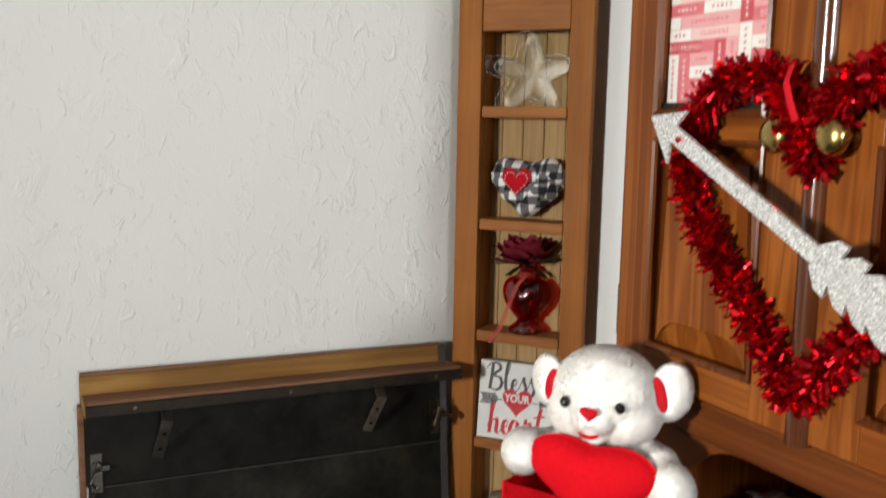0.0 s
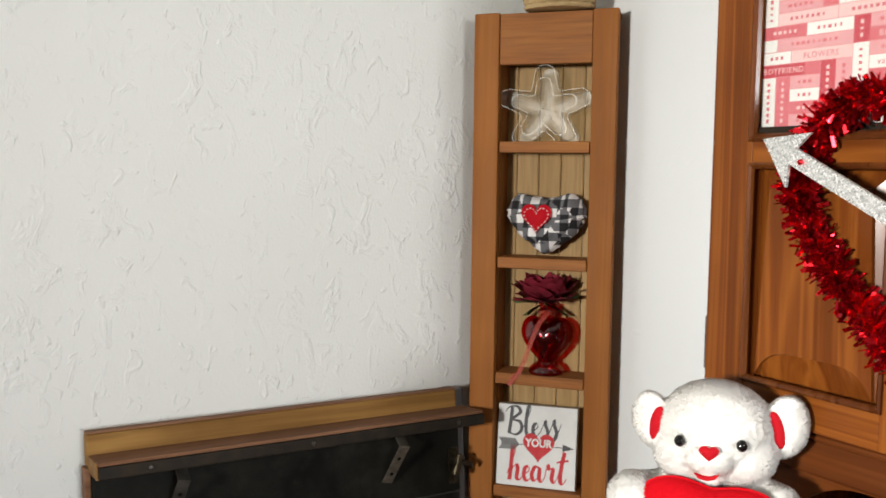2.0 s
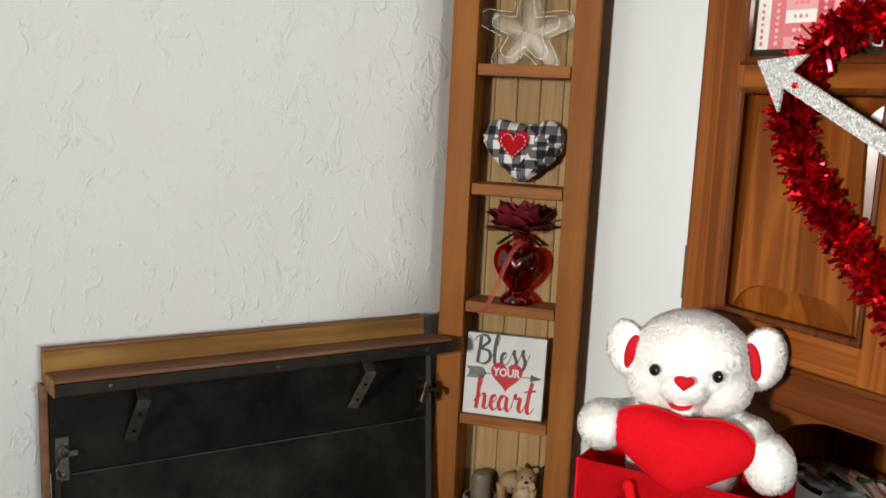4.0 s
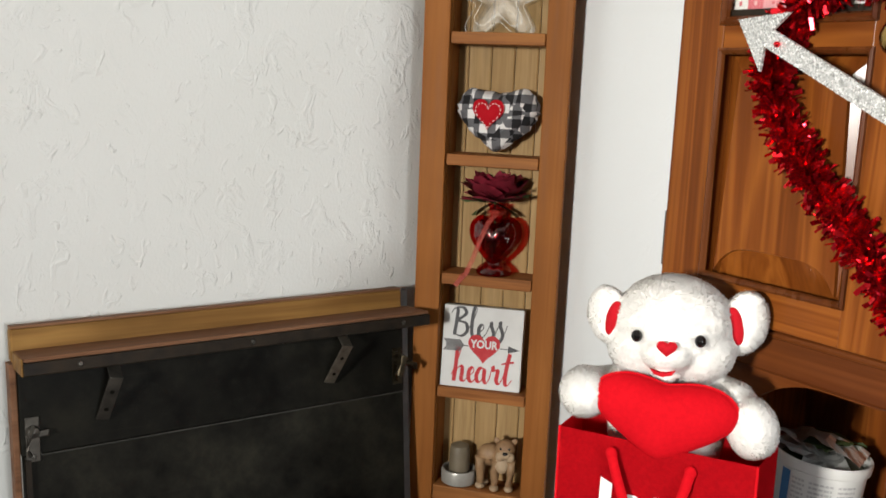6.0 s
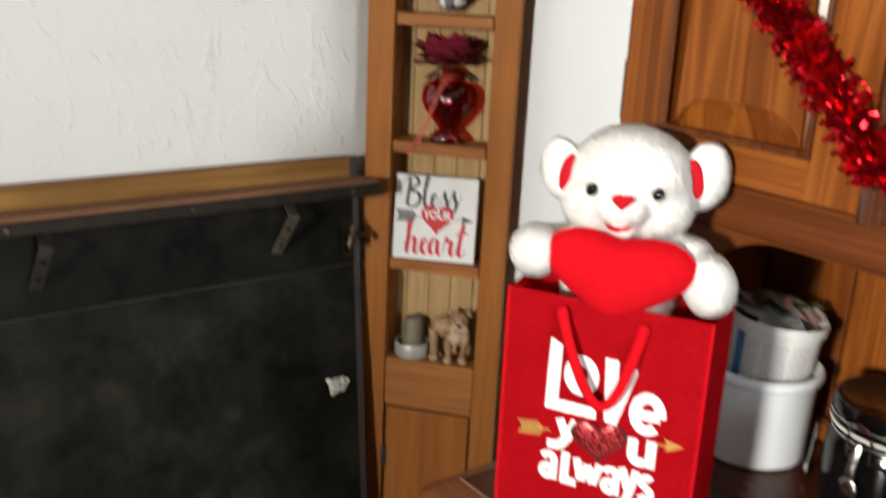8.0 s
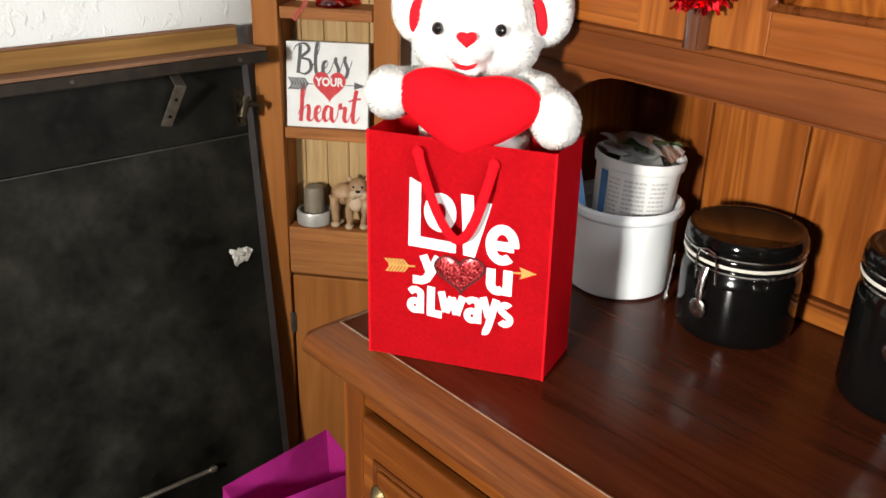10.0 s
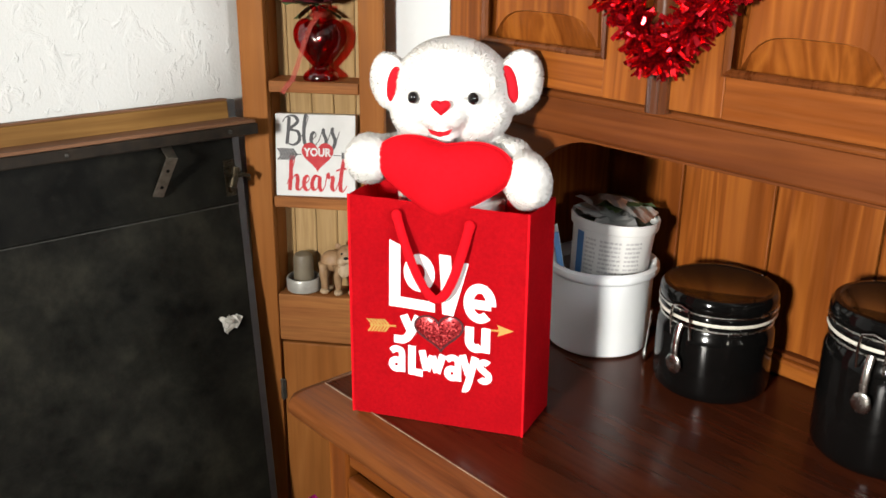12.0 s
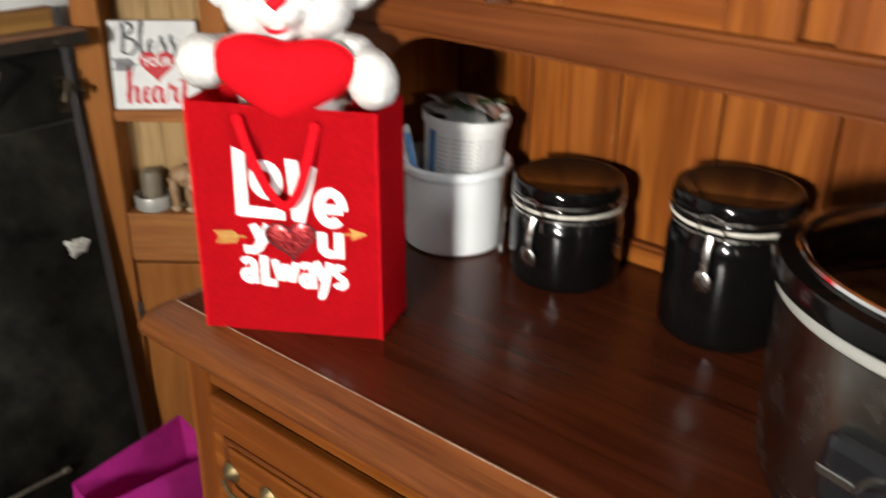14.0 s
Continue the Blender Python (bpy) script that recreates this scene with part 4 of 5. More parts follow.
HEART = [
    [(0.0, 0.18), (0.18, 0.70), (0.25, 1.02), (0.15, 1.0), (0.12, 0.45), (0.08, -0.02)],
    [(0.08, 0.04), (0.17, 0.36), (0.30, 0.48), (0.34, 0.34), (0.32, 0.06), (0.42, 0.02), (0.52, 0.16)],
    [(0.52, 0.16), (0.70, 0.32), (0.68, 0.46), (0.57, 0.38), (0.55, 0.12), (0.66, 0.0), (0.80, 0.16)],
    [(1.04, 0.44), (0.90, 0.46), (0.80, 0.22), (0.86, 0.02), (0.99, 0.12), (1.05, 0.44), (1.04, 0.12), (1.12, 0.0), (1.22, 0.16)],
    [(1.22, 0.16), (1.30, 0.56), (1.34, 0.42), (1.47, 0.44), (1.44, 0.12), (1.53, 0.02), (1.63, 0.20)],
    [(1.63, 0.20), (1.77, 0.66), (1.83, 1.00), (1.75, 0.60), (1.71, 0.10), (1.80, 0.0), (1.92, 0.18)],
    [(1.58, 0.64), (1.72, 0.70), (1.96, 0.74)],
]


def script_word(strokes, size, mat, parent, m, pairs=()):
    """Flat brush strokes, thick on the way down and thin on the way up; a stroke whose number is in pairs belongs to the letter before."""
    bm = None
    for number, s in enumerate(strokes):
        pts = [Vector((x, 0, z)) for x, z in s]
        fine = []
        for i in range(len(pts) - 1):
            p0, p1, p2, p3 = pts[max(i - 1, 0)], pts[i], pts[i + 1], pts[min(i + 2, len(pts) - 1)]
            for j in range(6):
                t = j / 6
                fine.append(0.5 * ((2 * p1) + (p2 - p0) * t + (2 * p0 - 5 * p1 + 4 * p2 - p3) * t * t + (3 * p1 - p0 - 3 * p2 + p3) * t ** 3))
        fine.append(pts[-1])
        r = []
        for i in range(len(fine)):
            d = (fine[min(i + 1, len(fine) - 1)] - fine[max(i - 1, 0)]).normalized()
            r.append((0.036 + 0.026 * max(-0.8, min(1, -d.z))) * size)
        if number not in pairs:
            if bm is not None:
                part("letter", bm, mat, parent).matrix_basis = m
            bm = bmesh.new()
        tube([p * size for p in fine], r, 8, bm=bm, flat=0.02, up=(0, 1, 0))
    part("letter", bm, mat, parent).matrix_basis = m


def word_sign():
    th = thing("wooden_sign", SHELF_AT @ pose(-0.006, 0.012, 0.9130, -7, 0, 4), "white wooden block sign with grey and red script lettering", "sign")
    w, h = 0.153, 0.156
    part("block", box(-w / 2, w / 2, 0, 0.024, 0, h, 0.0015), SIGN_WHITE, th)
    y = -0.0006
    script_word(BLESS, 0.053, SIGN_GREY, th, pose(-0.057, y, 0.098), (1, 6))
    script_word(HEART, 0.060, SIGN_RED, th, pose(-0.055, y, 0.012), (1, 6))
    hb = prism([(x + 0.004, z + 0.047) for x, z in heart(0.061, 0.056, 40)], 0.0008)
    hp = part("red_heart", hb, SIGN_RED, th)
    lettering("word", "YOUR", 0.021, SIGN_WHITE, hp, pose(0.004, -0.0011, 0.078), bold=0.0007, squeeze=0.88)
    bm = box(0.034, 0.052, -0.0008, 0, 0.0792, 0.0806)
    prism([(0.050, 0.073), (0.072, 0.0795), (0.050, 0.0865)], 0.0008, bm=bm)
    part("arrow_head", bm, SIGN_GREY, th, "grey printed arrow head")
    bm = box(-0.070, -0.026, -0.0008, 0, 0.0792, 0.0808)
    for k in range(6):
        x = -0.066 + 0.0055 * k
        prism([(x, 0.0805), (x + 0.004, 0.0805), (x - 0.004, 0.091), (x - 0.008, 0.091)], 0.0008, bm=bm)
        prism([(x, 0.0795), (x + 0.004, 0.0795), (x - 0.004, 0.069), (x - 0.008, 0.069)], 0.0008, bm=bm)
    part("arrow_feather", bm, SIGN_GREY, th, "grey printed arrow feather")
    return th


DOG = mottled("tan_resin", (0.34, 0.215, 0.11), (0.22, 0.12, 0.058), 45, 0.55)
DOGPALE = mottled("cream_resin", (0.46, 0.35, 0.23), (0.35, 0.24, 0.14), 45, 0.55)
INK = material("black_plastic", (0.008, 0.008, 0.009), 0.18)


def dog_statue():
    bm = bmesh.new()
    ball(0.027, 0.019, 0.022, pose(-0.008, 0.006, 0.064, 0, 8), bm=bm)
    ball(0.021, 0.019, 0.024, pose(0.014, -0.002, 0.060), bm=bm)
    ball(0.019, 0.018, 0.018, pose(0.020, -0.012, 0.086), bm=bm)
    ball(0.013, 0.010, 0.009, pose(0.021, -0.026, 0.079), bm=bm, mat=1)
    ball(0.005, 0.004, 0.003, pose(0.021, -0.0355, 0.084), bm=bm, mat=2)
    for sx in (-1, 1):
        ball(0.008, 0.006, 0.009, pose(0.021 + sx * 0.010, -0.027, 0.074, 0, sx * 12), bm=bm, mat=1)
        ball(0.006, 0.003, 0.007, pose(0.020 + sx * 0.017, -0.008, 0.099, 0, sx * 35), bm=bm)
        ball(0.0022, 0.002, 0.0022, pose(0.020 + sx * 0.008, -0.028, 0.091), bm=bm, mat=2)
    ball(0.013, 0.006, 0.018, pose(0.015, -0.019, 0.055), bm=bm, mat=1)
    for x, y, r in ((0.002, -0.014, 0.0085), (0.030, -0.012, 0.0085), (-0.026, -0.004, 0.0095), (-0.020, 0.014, 0.0095)):
        join(bm, tube([(x, y, 0.062), (x * 1.05, y, 0.040), (x * 1.02, y - 0.001, 0.018), (x, y - 0.001, 0.004)], [r * 1.35, r * 1.1, r * 0.8, r * 0.85], 12))
        ball(r * 1.05, r * 1.25, 0.006, pose(x, y - 0.004, 0.0055), bm=bm, mat=1)
    ob = finish(bm, "dog_statue", [DOG, DOGPALE, INK], smooth=True, autosmooth=False)
    ob.matrix_world = SHELF_AT @ pose(0.027, 0.034, 0.7105, 0, 0, 8)
    return tagged(ob, "small tan and cream bulldog statue on the shelf", "statue")


def candle_tin():
    th = thing("candle_holder", SHELF_AT @ pose(-0.044, 0.036, 0.7105), "round grey metal dish with a squat grey candle", "candle")
    part("dish", lathe([(0, 0), (0.030, 0), (0.034, 0.003), (0.035, 0.024), (0.033, 0.029), (0.030, 0.029), (0.029, 0.008), (0, 0.008)], 40), PEWTER, th, smooth=True)
    part("candle", lathe([(0, 0.0085), (0.020, 0.0085), (0.020, 0.064), (0.017, 0.075), (0.008, 0.080), (0, 0.081)], 32), GREYWAX, th, "grey-brown candle", True)
    return th


PEWTER = mottled("pewter", (0.45, 0.44, 0.40), (0.32, 0.31, 0.28), 40, 0.4, 0.3)
GREYWAX = mottled("grey_wax", (0.13, 0.105, 0.07), (0.18, 0.15, 0.10), 30, 0.5)
STRAW = mottled("straw", (0.50, 0.36, 0.18), (0.38, 0.26, 0.12), 70, 0.7)


def basket():
    th = thing("straw_basket", SHELF_AT @ pose(0.022, 0.008, 1.8085), "pale woven straw basket on top of the corner shelf", "basket")
    for k in range(9):
        z, r = 0.005 + 0.0085 * k, 0.060 + 0.0016 * k
        pts = [((r + 0.0016 * math.sin(14 * a + k * math.pi)) * math.cos(a), (r + 0.0016 * math.sin(14 * a + k * math.pi)) * math.sin(a) * 0.72, z) for a in [2 * math.pi * i / 84 for i in range(84)]]
        part("coil", tube(pts, 0.0046, 6, True), STRAW, th, smooth=True)
    part("bottom", lathe([(0, 0.001), (0.058, 0.001), (0.058, 0.005), (0, 0.005)], 32), STRAW, th).scale = (1, 0.72, 1)
    return th


star_jar()
plaid_heart()
red_vase()
silk_flower()
word_sign()
dog_statue()
candle_tin()
basket()

# ---- the tinsel heart on the doors ----
FOIL = material("red_foil", (0.80, 0.018, 0.028), 0.2, 0.95)
FOIL_DARK = material("deep_red_foil", (0.36, 0.005, 0.012), 0.22, 0.9)


def glitter(name, colour, bright):
    m = material(name, colour, 0.3, 0.6)
    t = node(m, "ShaderNodeTexCoord")
    v = node(m, "ShaderNodeTexVoronoi", in_Scale=620.0)
    wire(m, t.outputs["Object"], v.inputs["Vector"])
    sep = node(m, "ShaderNodeSeparateColor")
    wire(m, v.outputs["Color"], sep.inputs[0])
    base(m, ramp(m, sep.outputs[0], [(0.0, tuple(k * 0.62 for k in colour)), (0.55, colour), (0.9, bright)]), grey(m, sep.outputs[1], 0.12, 0.55, 0, 1))
    bump(m, sep.outputs[2], 0.9, 0.0012)
    return m


SILVER = glitter("silver_glitter", (0.70, 0.71, 0.69), (0.95, 0.95, 0.94))
RED_GLITTER = glitter("red_glitter", (0.28, 0.008, 0.014), (0.75, 0.10, 0.10))


def smooth_closed(pts, n):
    """A Catmull-Rom loop through pts."""
    out = []
    m = len(pts)
    for i in range(m):
        p0, p1, p2, p3 = (Vector(pts[(i + k - 1) % m]) for k in range(4))
        for j in range(n):
            t = j / n
            out.append(0.5 * ((2 * p1) + (p2 - p0) * t + (2 * p0 - 5 * p1 + 4 * p2 - p3) * t * t + (3 * p1 - p0 - 3 * p2 + p3) * t ** 3))
    return out


def tinsel_heart():
    th = thing("tinsel_heart", pose(0.650, 0.634, 1.288), "shiny red tinsel heart wreath hung on the hutch doors", "wreath")
    half = [(0.012, 0.018), (0.052, 0.062), (0.100, 0.108), (0.140, 0.158), (0.158, 0.204), (0.146, 0.248), (0.110, 0.283), (0.064, 0.290), (0.026, 0.268), (0.009, 0.238)]
    half = [(y * 1.06, z * 1.05) for y, z in half]
    pts = [(0, y, z) for y, z in half] + [(0, 0, 0.227)] + [(0, -y, z) for y, z in reversed(half)] + [(0, 0, 0.010)]
    loop = smooth_closed(pts, 10)
    part("wire_core", tube(loop, 0.0045, 6, True, up=(1, 0, 0)), FOIL_DARK, th, smooth=True)
    rnd = random.Random(12)
    n = len(loop)
    for name, mat, count, reach in (("tinsel", FOIL, 4600, 0.0255), ("dark_tinsel", FOIL_DARK, 3400, 0.023)):
        verts, faces = [], []
        for k in range(count):
            s = rnd.random() * n
            i = int(s)
            p = loop[i].lerp(loop[(i + 1) % n], s - i)
            tan = (loop[(i + 1) % n] - loop[i]).normalized()
            a = rnd.random() * 2 * math.pi
            side = tan.cross(Vector((1, 0, 0))).normalized()
            d = (side * math.cos(a) + Vector((1, 0, 0)) * math.sin(a) + tan * rnd.uniform(-0.7, 0.7)).normalized()
            w = d.cross(Vector((rnd.uniform(-1, 1), rnd.uniform(-1, 1), rnd.uniform(-1, 1)))).normalized()
            ln, wd = reach * rnd.uniform(0.45, 1.12), rnd.uniform(0.0012, 0.0028)
            curl = w.cross(d) * ln * rnd.uniform(-0.5, 0.5)
            b = len(verts)
            for q, c in ((0.15, 0.0), (0.62, 0.35), (1.0, 1.0)):
                verts += [p + d * ln * q + curl * c - w * wd, p + d * ln * q + curl * c + w * wd]
            faces += [(b, b + 1, b + 3, b + 2), (b + 2, b + 3, b + 5, b + 4)]
        for v in verts:
            v.x = min(v.x, 0.012)
        me = bpy.data.meshes.new(name)
        me.from_pydata(verts, [], faces)
        me.materials.append(mat)
        ob = new(name, me)
        ob.parent = th
        tagged(ob, kind="stuff")
    part("hanging_ribbon", tube([(-0.024, 0.000, 0.262), (-0.027, 0.005, 0.278), (-0.026, 0.012, 0.296), (-0.012, 0.020, 0.312), (0.008, 0.022, 0.316)], 0.0040, 6, flat=0.15, up=(1, 0, 0)), RED_FELT, th, "red hanging ribbon")
    # arrow through the heart
    tip, tail = Vector((0, 0.179, 0.265)), Vector((0, -0.130, 0.108))
    ax = (tail - tip).normalized()
    nrm = Vector((0, -ax.z, ax.y))
    L = (tail - tip).length

    def plate(flat, lift=0.0):
        bm = bmesh.new()
        f = bm.faces.new([bm.verts.new(tip + ax * a + nrm * b) for a, b in flat])
        r = bmesh.ops.extrude_face_region(bm, geom=[f])
        bmesh.ops.translate(bm, verts=[v for v in r["geom"] if isinstance(v, bmesh.types.BMVert)], vec=(-0.004, 0, 0))
        bm.transform(Matrix.Translation((-0.038 - lift, 0, 0)))
        return bm
    arrow = part("arrow_shaft", plate([(0.03, -0.0085), (L * 0.80, -0.0085), (L * 0.80, 0.0085), (0.03, 0.0085)]), SILVER, th, "silver glitter arrow")
    part("arrow_head", plate([(0.0, 0.0), (0.048, -0.030), (0.040, -0.009), (0.040, 0.009), (0.048, 0.030)], 0.0012), SILVER, arrow)
    fl = []
    for k in range(4):
        a = L * 0.74 + k * 0.024
        fl += [(a, -0.011 - 0.002 * k), (a + 0.014, -0.0245), (a + 0.026, -0.0255)]
    up = [(a, -b) for a, b in reversed(fl)]
    part("arrow_fletching", plate(fl + [(L + 0.004, 0.0)] + up, 0.0012), SILVER, arrow)
    part("red_pin", ball(0.003, 0.003, 0.003, Matrix.Translation(tip + ax * 0.052 + Vector((-0.044, 0, 0))), 10, 8), FOIL, arrow, smooth=True)
    return th


tinsel_heart()


# ---- the gift bag and its bear ----
BAG_AT = pose(0.5375, 0.8075, 0.8812, 0, 0, -57.8)
BAG_WHITE = mottled("bag_print_white", (0.82, 0.81, 0.79), (0.78, 0.77, 0.75), 40, 0.5, relief=0)
BAG_GOLD = mottled("bag_print_gold", (0.62, 0.34, 0.09), (0.50, 0.25, 0.06), 70, 0.4, 0.3, relief=0)


def sheet(corners, n=8, sag=0.0, thick=0.0012):
    """A slightly bowed panel over four corners."""
    bm = bmesh.new()
    a, b, c, d = (Vector(p) for p in corners)
    nor = (b - a).cross(d - a).normalized()
    grid = []
    for i in range(n + 1):
        for j in range(n + 1):
            u, v = i / n, j / n
            p = a.lerp(b, u).lerp(d.lerp(c, u), v)
            grid.append(bm.verts.new(p + nor * sag * math.sin(math.pi * u) * math.sin(math.pi * v)))
    for i in range(n):
        for j in range(n):
            k = i * (n + 1) + j
            bm.faces.new((grid[k], grid[k + n + 1], grid[k + n + 2], grid[k + 1]))
    bmesh.ops.solidify(bm, geom=bm.faces[:], thickness=thick)
    return bm


def gift_bag():
    th = thing("gift_bag", BAG_AT, "bright red velvety gift bag with white words, standing on the worktop", "gift bag")
    w, d, h = 0.098, 0.077, 0.255
    fl, fr, br, bl = (-w, 0, 0), (w, 0, 0), (w + 0.014, d, 0), (-w + 0.006, d, 0)
    tfl, tfr, tbr, tbl = (-w - 0.003, 0.006, h + 0.001), (w - 0.002, -0.003, h), (w + 0.012, d - 0.006, h - 0.001), (-w + 0.003, d, h)
    front = part("front_panel", sheet((fl, fr, tfr, tfl), 8, 0.0), RED_VELVET, th)
    part("back_panel", sheet((bl, br, tbr, tbl), 8, 0.0), RED_VELVET, th)
    part("side_panel", sheet((fr, br, tbr, tfr), 8, -0.004), RED_VELVET, th)
    part("side_panel", sheet((fl, bl, tbl, tfl), 8, 0.004), RED_VELVET, th)
    part("bottom_panel", sheet((fl, fr, br, bl), 4, 0.0), RED_VELVET, th)
    for a, b in ((fl, tfl), (fr, tfr)):
        part("edge_fold", tube([a, b], 0.0016, 8), RED_VELVET, th, smooth=True)
    H = h

    def at(s, t, out=0.0014):
        x = (s - 0.5) * 2 * w
        y = 0.006 * t * (1 - s) - 0.003 * t * s
        return pose(x, y - out, t * H)

    def on_face(bm, name, mat, lift=0.0014, label=""):
        """Lays a flat shape, drawn in x and height, on the bag's slightly twisted front."""
        for v in bm.verts:
            s, t = (v.co.x / w + 1) / 2, v.co.z / H
            v.co.y += 0.006 * t * (1 - s) - 0.003 * t * s - lift
        return part(name, bm, mat, front, label)

    def stroke(lines, r):
        bm = bmesh.new()
        for line in lines:
            tube([(x / 1000, 0, z / 1000) for x, z in line], r / 1000, 8, bm=bm, flat=0.05, up=(0, 1, 0))
        return bm

    def bend(cx, cz, rx, rz, a0, a1, n=20):
        return [(cx + rx * math.cos(radians(a0 + (a1 - a0) * k / n)), cz + rz * math.sin(radians(a0 + (a1 - a0) * k / n))) for k in range(n + 1)]

    def slab(outline):
        return prism([(x / 1000, z / 1000) for x, z in outline], 0.0004)

    def small_a(dx, dz):
        stem = [(-52 + dx, 82 + dz)] + bend(-45.5 + dx, 81.5 + dz, 6, 4.2, 120, 0, 8) + [(-39.3 + dx, 58.5 + dz)]
        return stroke([stem, bend(-46 + dx, 66.8 + dz, 5.4, 5.6, -40, 320)], 3.7)
    letters = (
        slab([(-53.6, 211.6), (-41.2, 206.5), (-41.4, 148.0), (-2.2, 146.6), (-2.2, 135.0), (-54.2, 136.0)]),
        stroke([bend(-20.2, 177.6, 11.9, 15.8, 0, 360, 28)], 5.6),
        slab([(1.8, 201.5), (14.9, 201.3), (17.2, 166), (22.5, 195.8), (34.4, 195.1), (18.6, 133.5), (6.4, 134.5)]),
        stroke([[(36, 150.5), (59.5, 150.5)], bend(47.2, 151.8, 12.4, 17.2, -5, 312, 26)], 5.3),
        stroke([[(-37.5, 127), (-30, 110)], [(-20.5, 127.5), (-28, 109.5), (-33.5, 100.5)] + bend(-40.5, 102.5, 6, 5.2, -40, -110, 5) + [(-48.5, 97.5)]], 4.7),
        stroke([[(36.8, 124)] + bend(44.2, 107.5, 7.4, 8.2, 180, 320, 10), [(54.8, 124.5), (54.8, 95.5)]], 4.9),
        small_a(0, 0),
        slab([(-32.2, 92.3), (-23.6, 91.6), (-23.6, 65.0), (-15.4, 64.4), (-15.4, 56.0), (-32.2, 57.0)]),
        stroke([[(-16.5, 88), (-11, 64.5)], [(-11, 64.5), (-4.3, 83)], [(-4.3, 83), (1.0, 63.5)], [(1.0, 63.5), (7.6, 86)]], 4.0),
        small_a(64.2, -1.3),
        stroke([[(29.5, 89.5), (36.8, 66)], [(44, 89), (37, 58), (35, 51.5)] + bend(31.5, 52, 3.6, 3.4, -10, -110, 5)], 4.0),
        stroke([bend(54.2, 79.3, 5.0, 4.9, 35, 250, 12) + bend(54.2, 66.8, 5.2, 5.3, 75, -150, 12)], 3.8),
    )
    for bm in letters:
        on_face(bm, "letter", BAG_WHITE)
    hb = puffed(heart(0.053, 0.041, 40), (0, 0.024), 0.0025, 4, 0.4)
    bmh = part("glitter_heart", hb, RED_GLITTER, front, "dark red glitter heart", True)
    bmh.matrix_basis = at(0.528, 0.352) @ pose(0, 0, 0, 0, -5)
    rim = part("heart_outline", tube([(x, -0.0012, z) for x, z in heart(0.054, 0.042, 40)], 0.0011, 6, True, up=(0, 1, 0)), DARKRED, front)
    rim.matrix_basis = at(0.528, 0.352) @ pose(0, 0, 0, 0, -5)
    bm = box(-0.030, 0.0, -0.0004, 0, -0.0009, 0.0009)
    for k in range(6):
        x = -0.028 + 0.0038 * k
        for s in (-1, 1):
            prism([(x, 0), (x + 0.0026, 0), (x - 0.0034, s * 0.0075), (x - 0.006, s * 0.0075)], 0.0004, bm=bm)
    part("arrow_fletching", bm, BAG_GOLD, front, "gold printed feathers").matrix_basis = at(0.262, 0.441, 0.0010) @ pose(0, 0, 0, 0, -5)
    bm = box(0.0, 0.012, -0.0004, 0, -0.0009, 0.0009)
    prism([(0.008, -0.0068), (0.026, 0.0), (0.008, 0.0068), (0.011, 0)], 0.0004, bm=bm)
    part("arrow_head", bm, BAG_GOLD, front, "gold printed arrow head").matrix_basis = at(0.800, 0.482, 0.0010) @ pose(0, 0, 0, 0, -5)
    # soft handles: the front one hangs down over the face
    for y0, sag, name in ((-0.004, 0.083, "handle"), (d + 0.004, 0.07, "handle")):
        pts = []
        for k in range(25):
            u = k / 24
            q = abs(2 * u - 1)
            x = -0.0435 + 0.0785 * u + 0.007 * math.sin(math.pi * u)
            z = 0.2405 - 0.004 * u - sag * (1 - q ** 1.75)
            pts.append((x, y0 - (0.010 * (1 - q ** 3) if y0 < 0 else -0.010 * (1 - q ** 3)), z))
        hd = part(name, tube(pts, 0.0052, 10, flat=0.6, up=(0, 1, 0)), RED_PLUSH, th, "soft red cord handle", True)
        for e in (pts[0], pts[-1]):
            part("handle_end", ball(0.0062, 0.004, 0.007, Matrix.Translation(e), 12, 8), RED_PLUSH, hd, smooth=True)
    return th


DARKRED = material("dark_red_ink", (0.06, 0.004, 0.006), 0.5)


def fur(bm_faces, rnd, count, length):
    """Short tapered hairs, as triangles, over a set of (centre, normal, area) triples."""
    areas = [f[2] for f in bm_faces]
    picks = rnd.choices(range(len(bm_faces)), weights=areas, k=count)
    verts, faces, lean = [], [], []
    for i in picks:
        tri, nor, _ = bm_faces[i]
        a, b = rnd.random(), rnd.random()
        if a + b > 1:
            a, b = 1 - a, 1 - b
        p = tri[0] + (tri[1] - tri[0]) * a + (tri[2] - tri[0]) * b
        flow = noise.noise_vector(p * 45) * 0.8 + Vector((0, 0, -0.35)) + Vector((rnd.uniform(-1, 1), rnd.uniform(-1, 1), rnd.uniform(-1, 1))) * 0.9
        flow -= nor * flow.dot(nor)
        d = (flow.normalized() * 0.50 + nor * rnd.uniform(0.5, 0.9)).normalized()
        s = nor.cross(d).normalized() * rnd.uniform(0.0005, 0.0010)
        ln = length * rnd.uniform(0.6, 1.2)
        k = len(verts)
        verts += [p - s - nor * 0.0003, p + s - nor * 0.0003, p + d * ln]
        faces.append((k, k + 1, k + 2) if s.cross(d).dot(nor) > 0 else (k + 1, k, k + 2))
        lean += [nor, nor, (nor + d * 0.22).normalized()]
    return verts, faces, lean


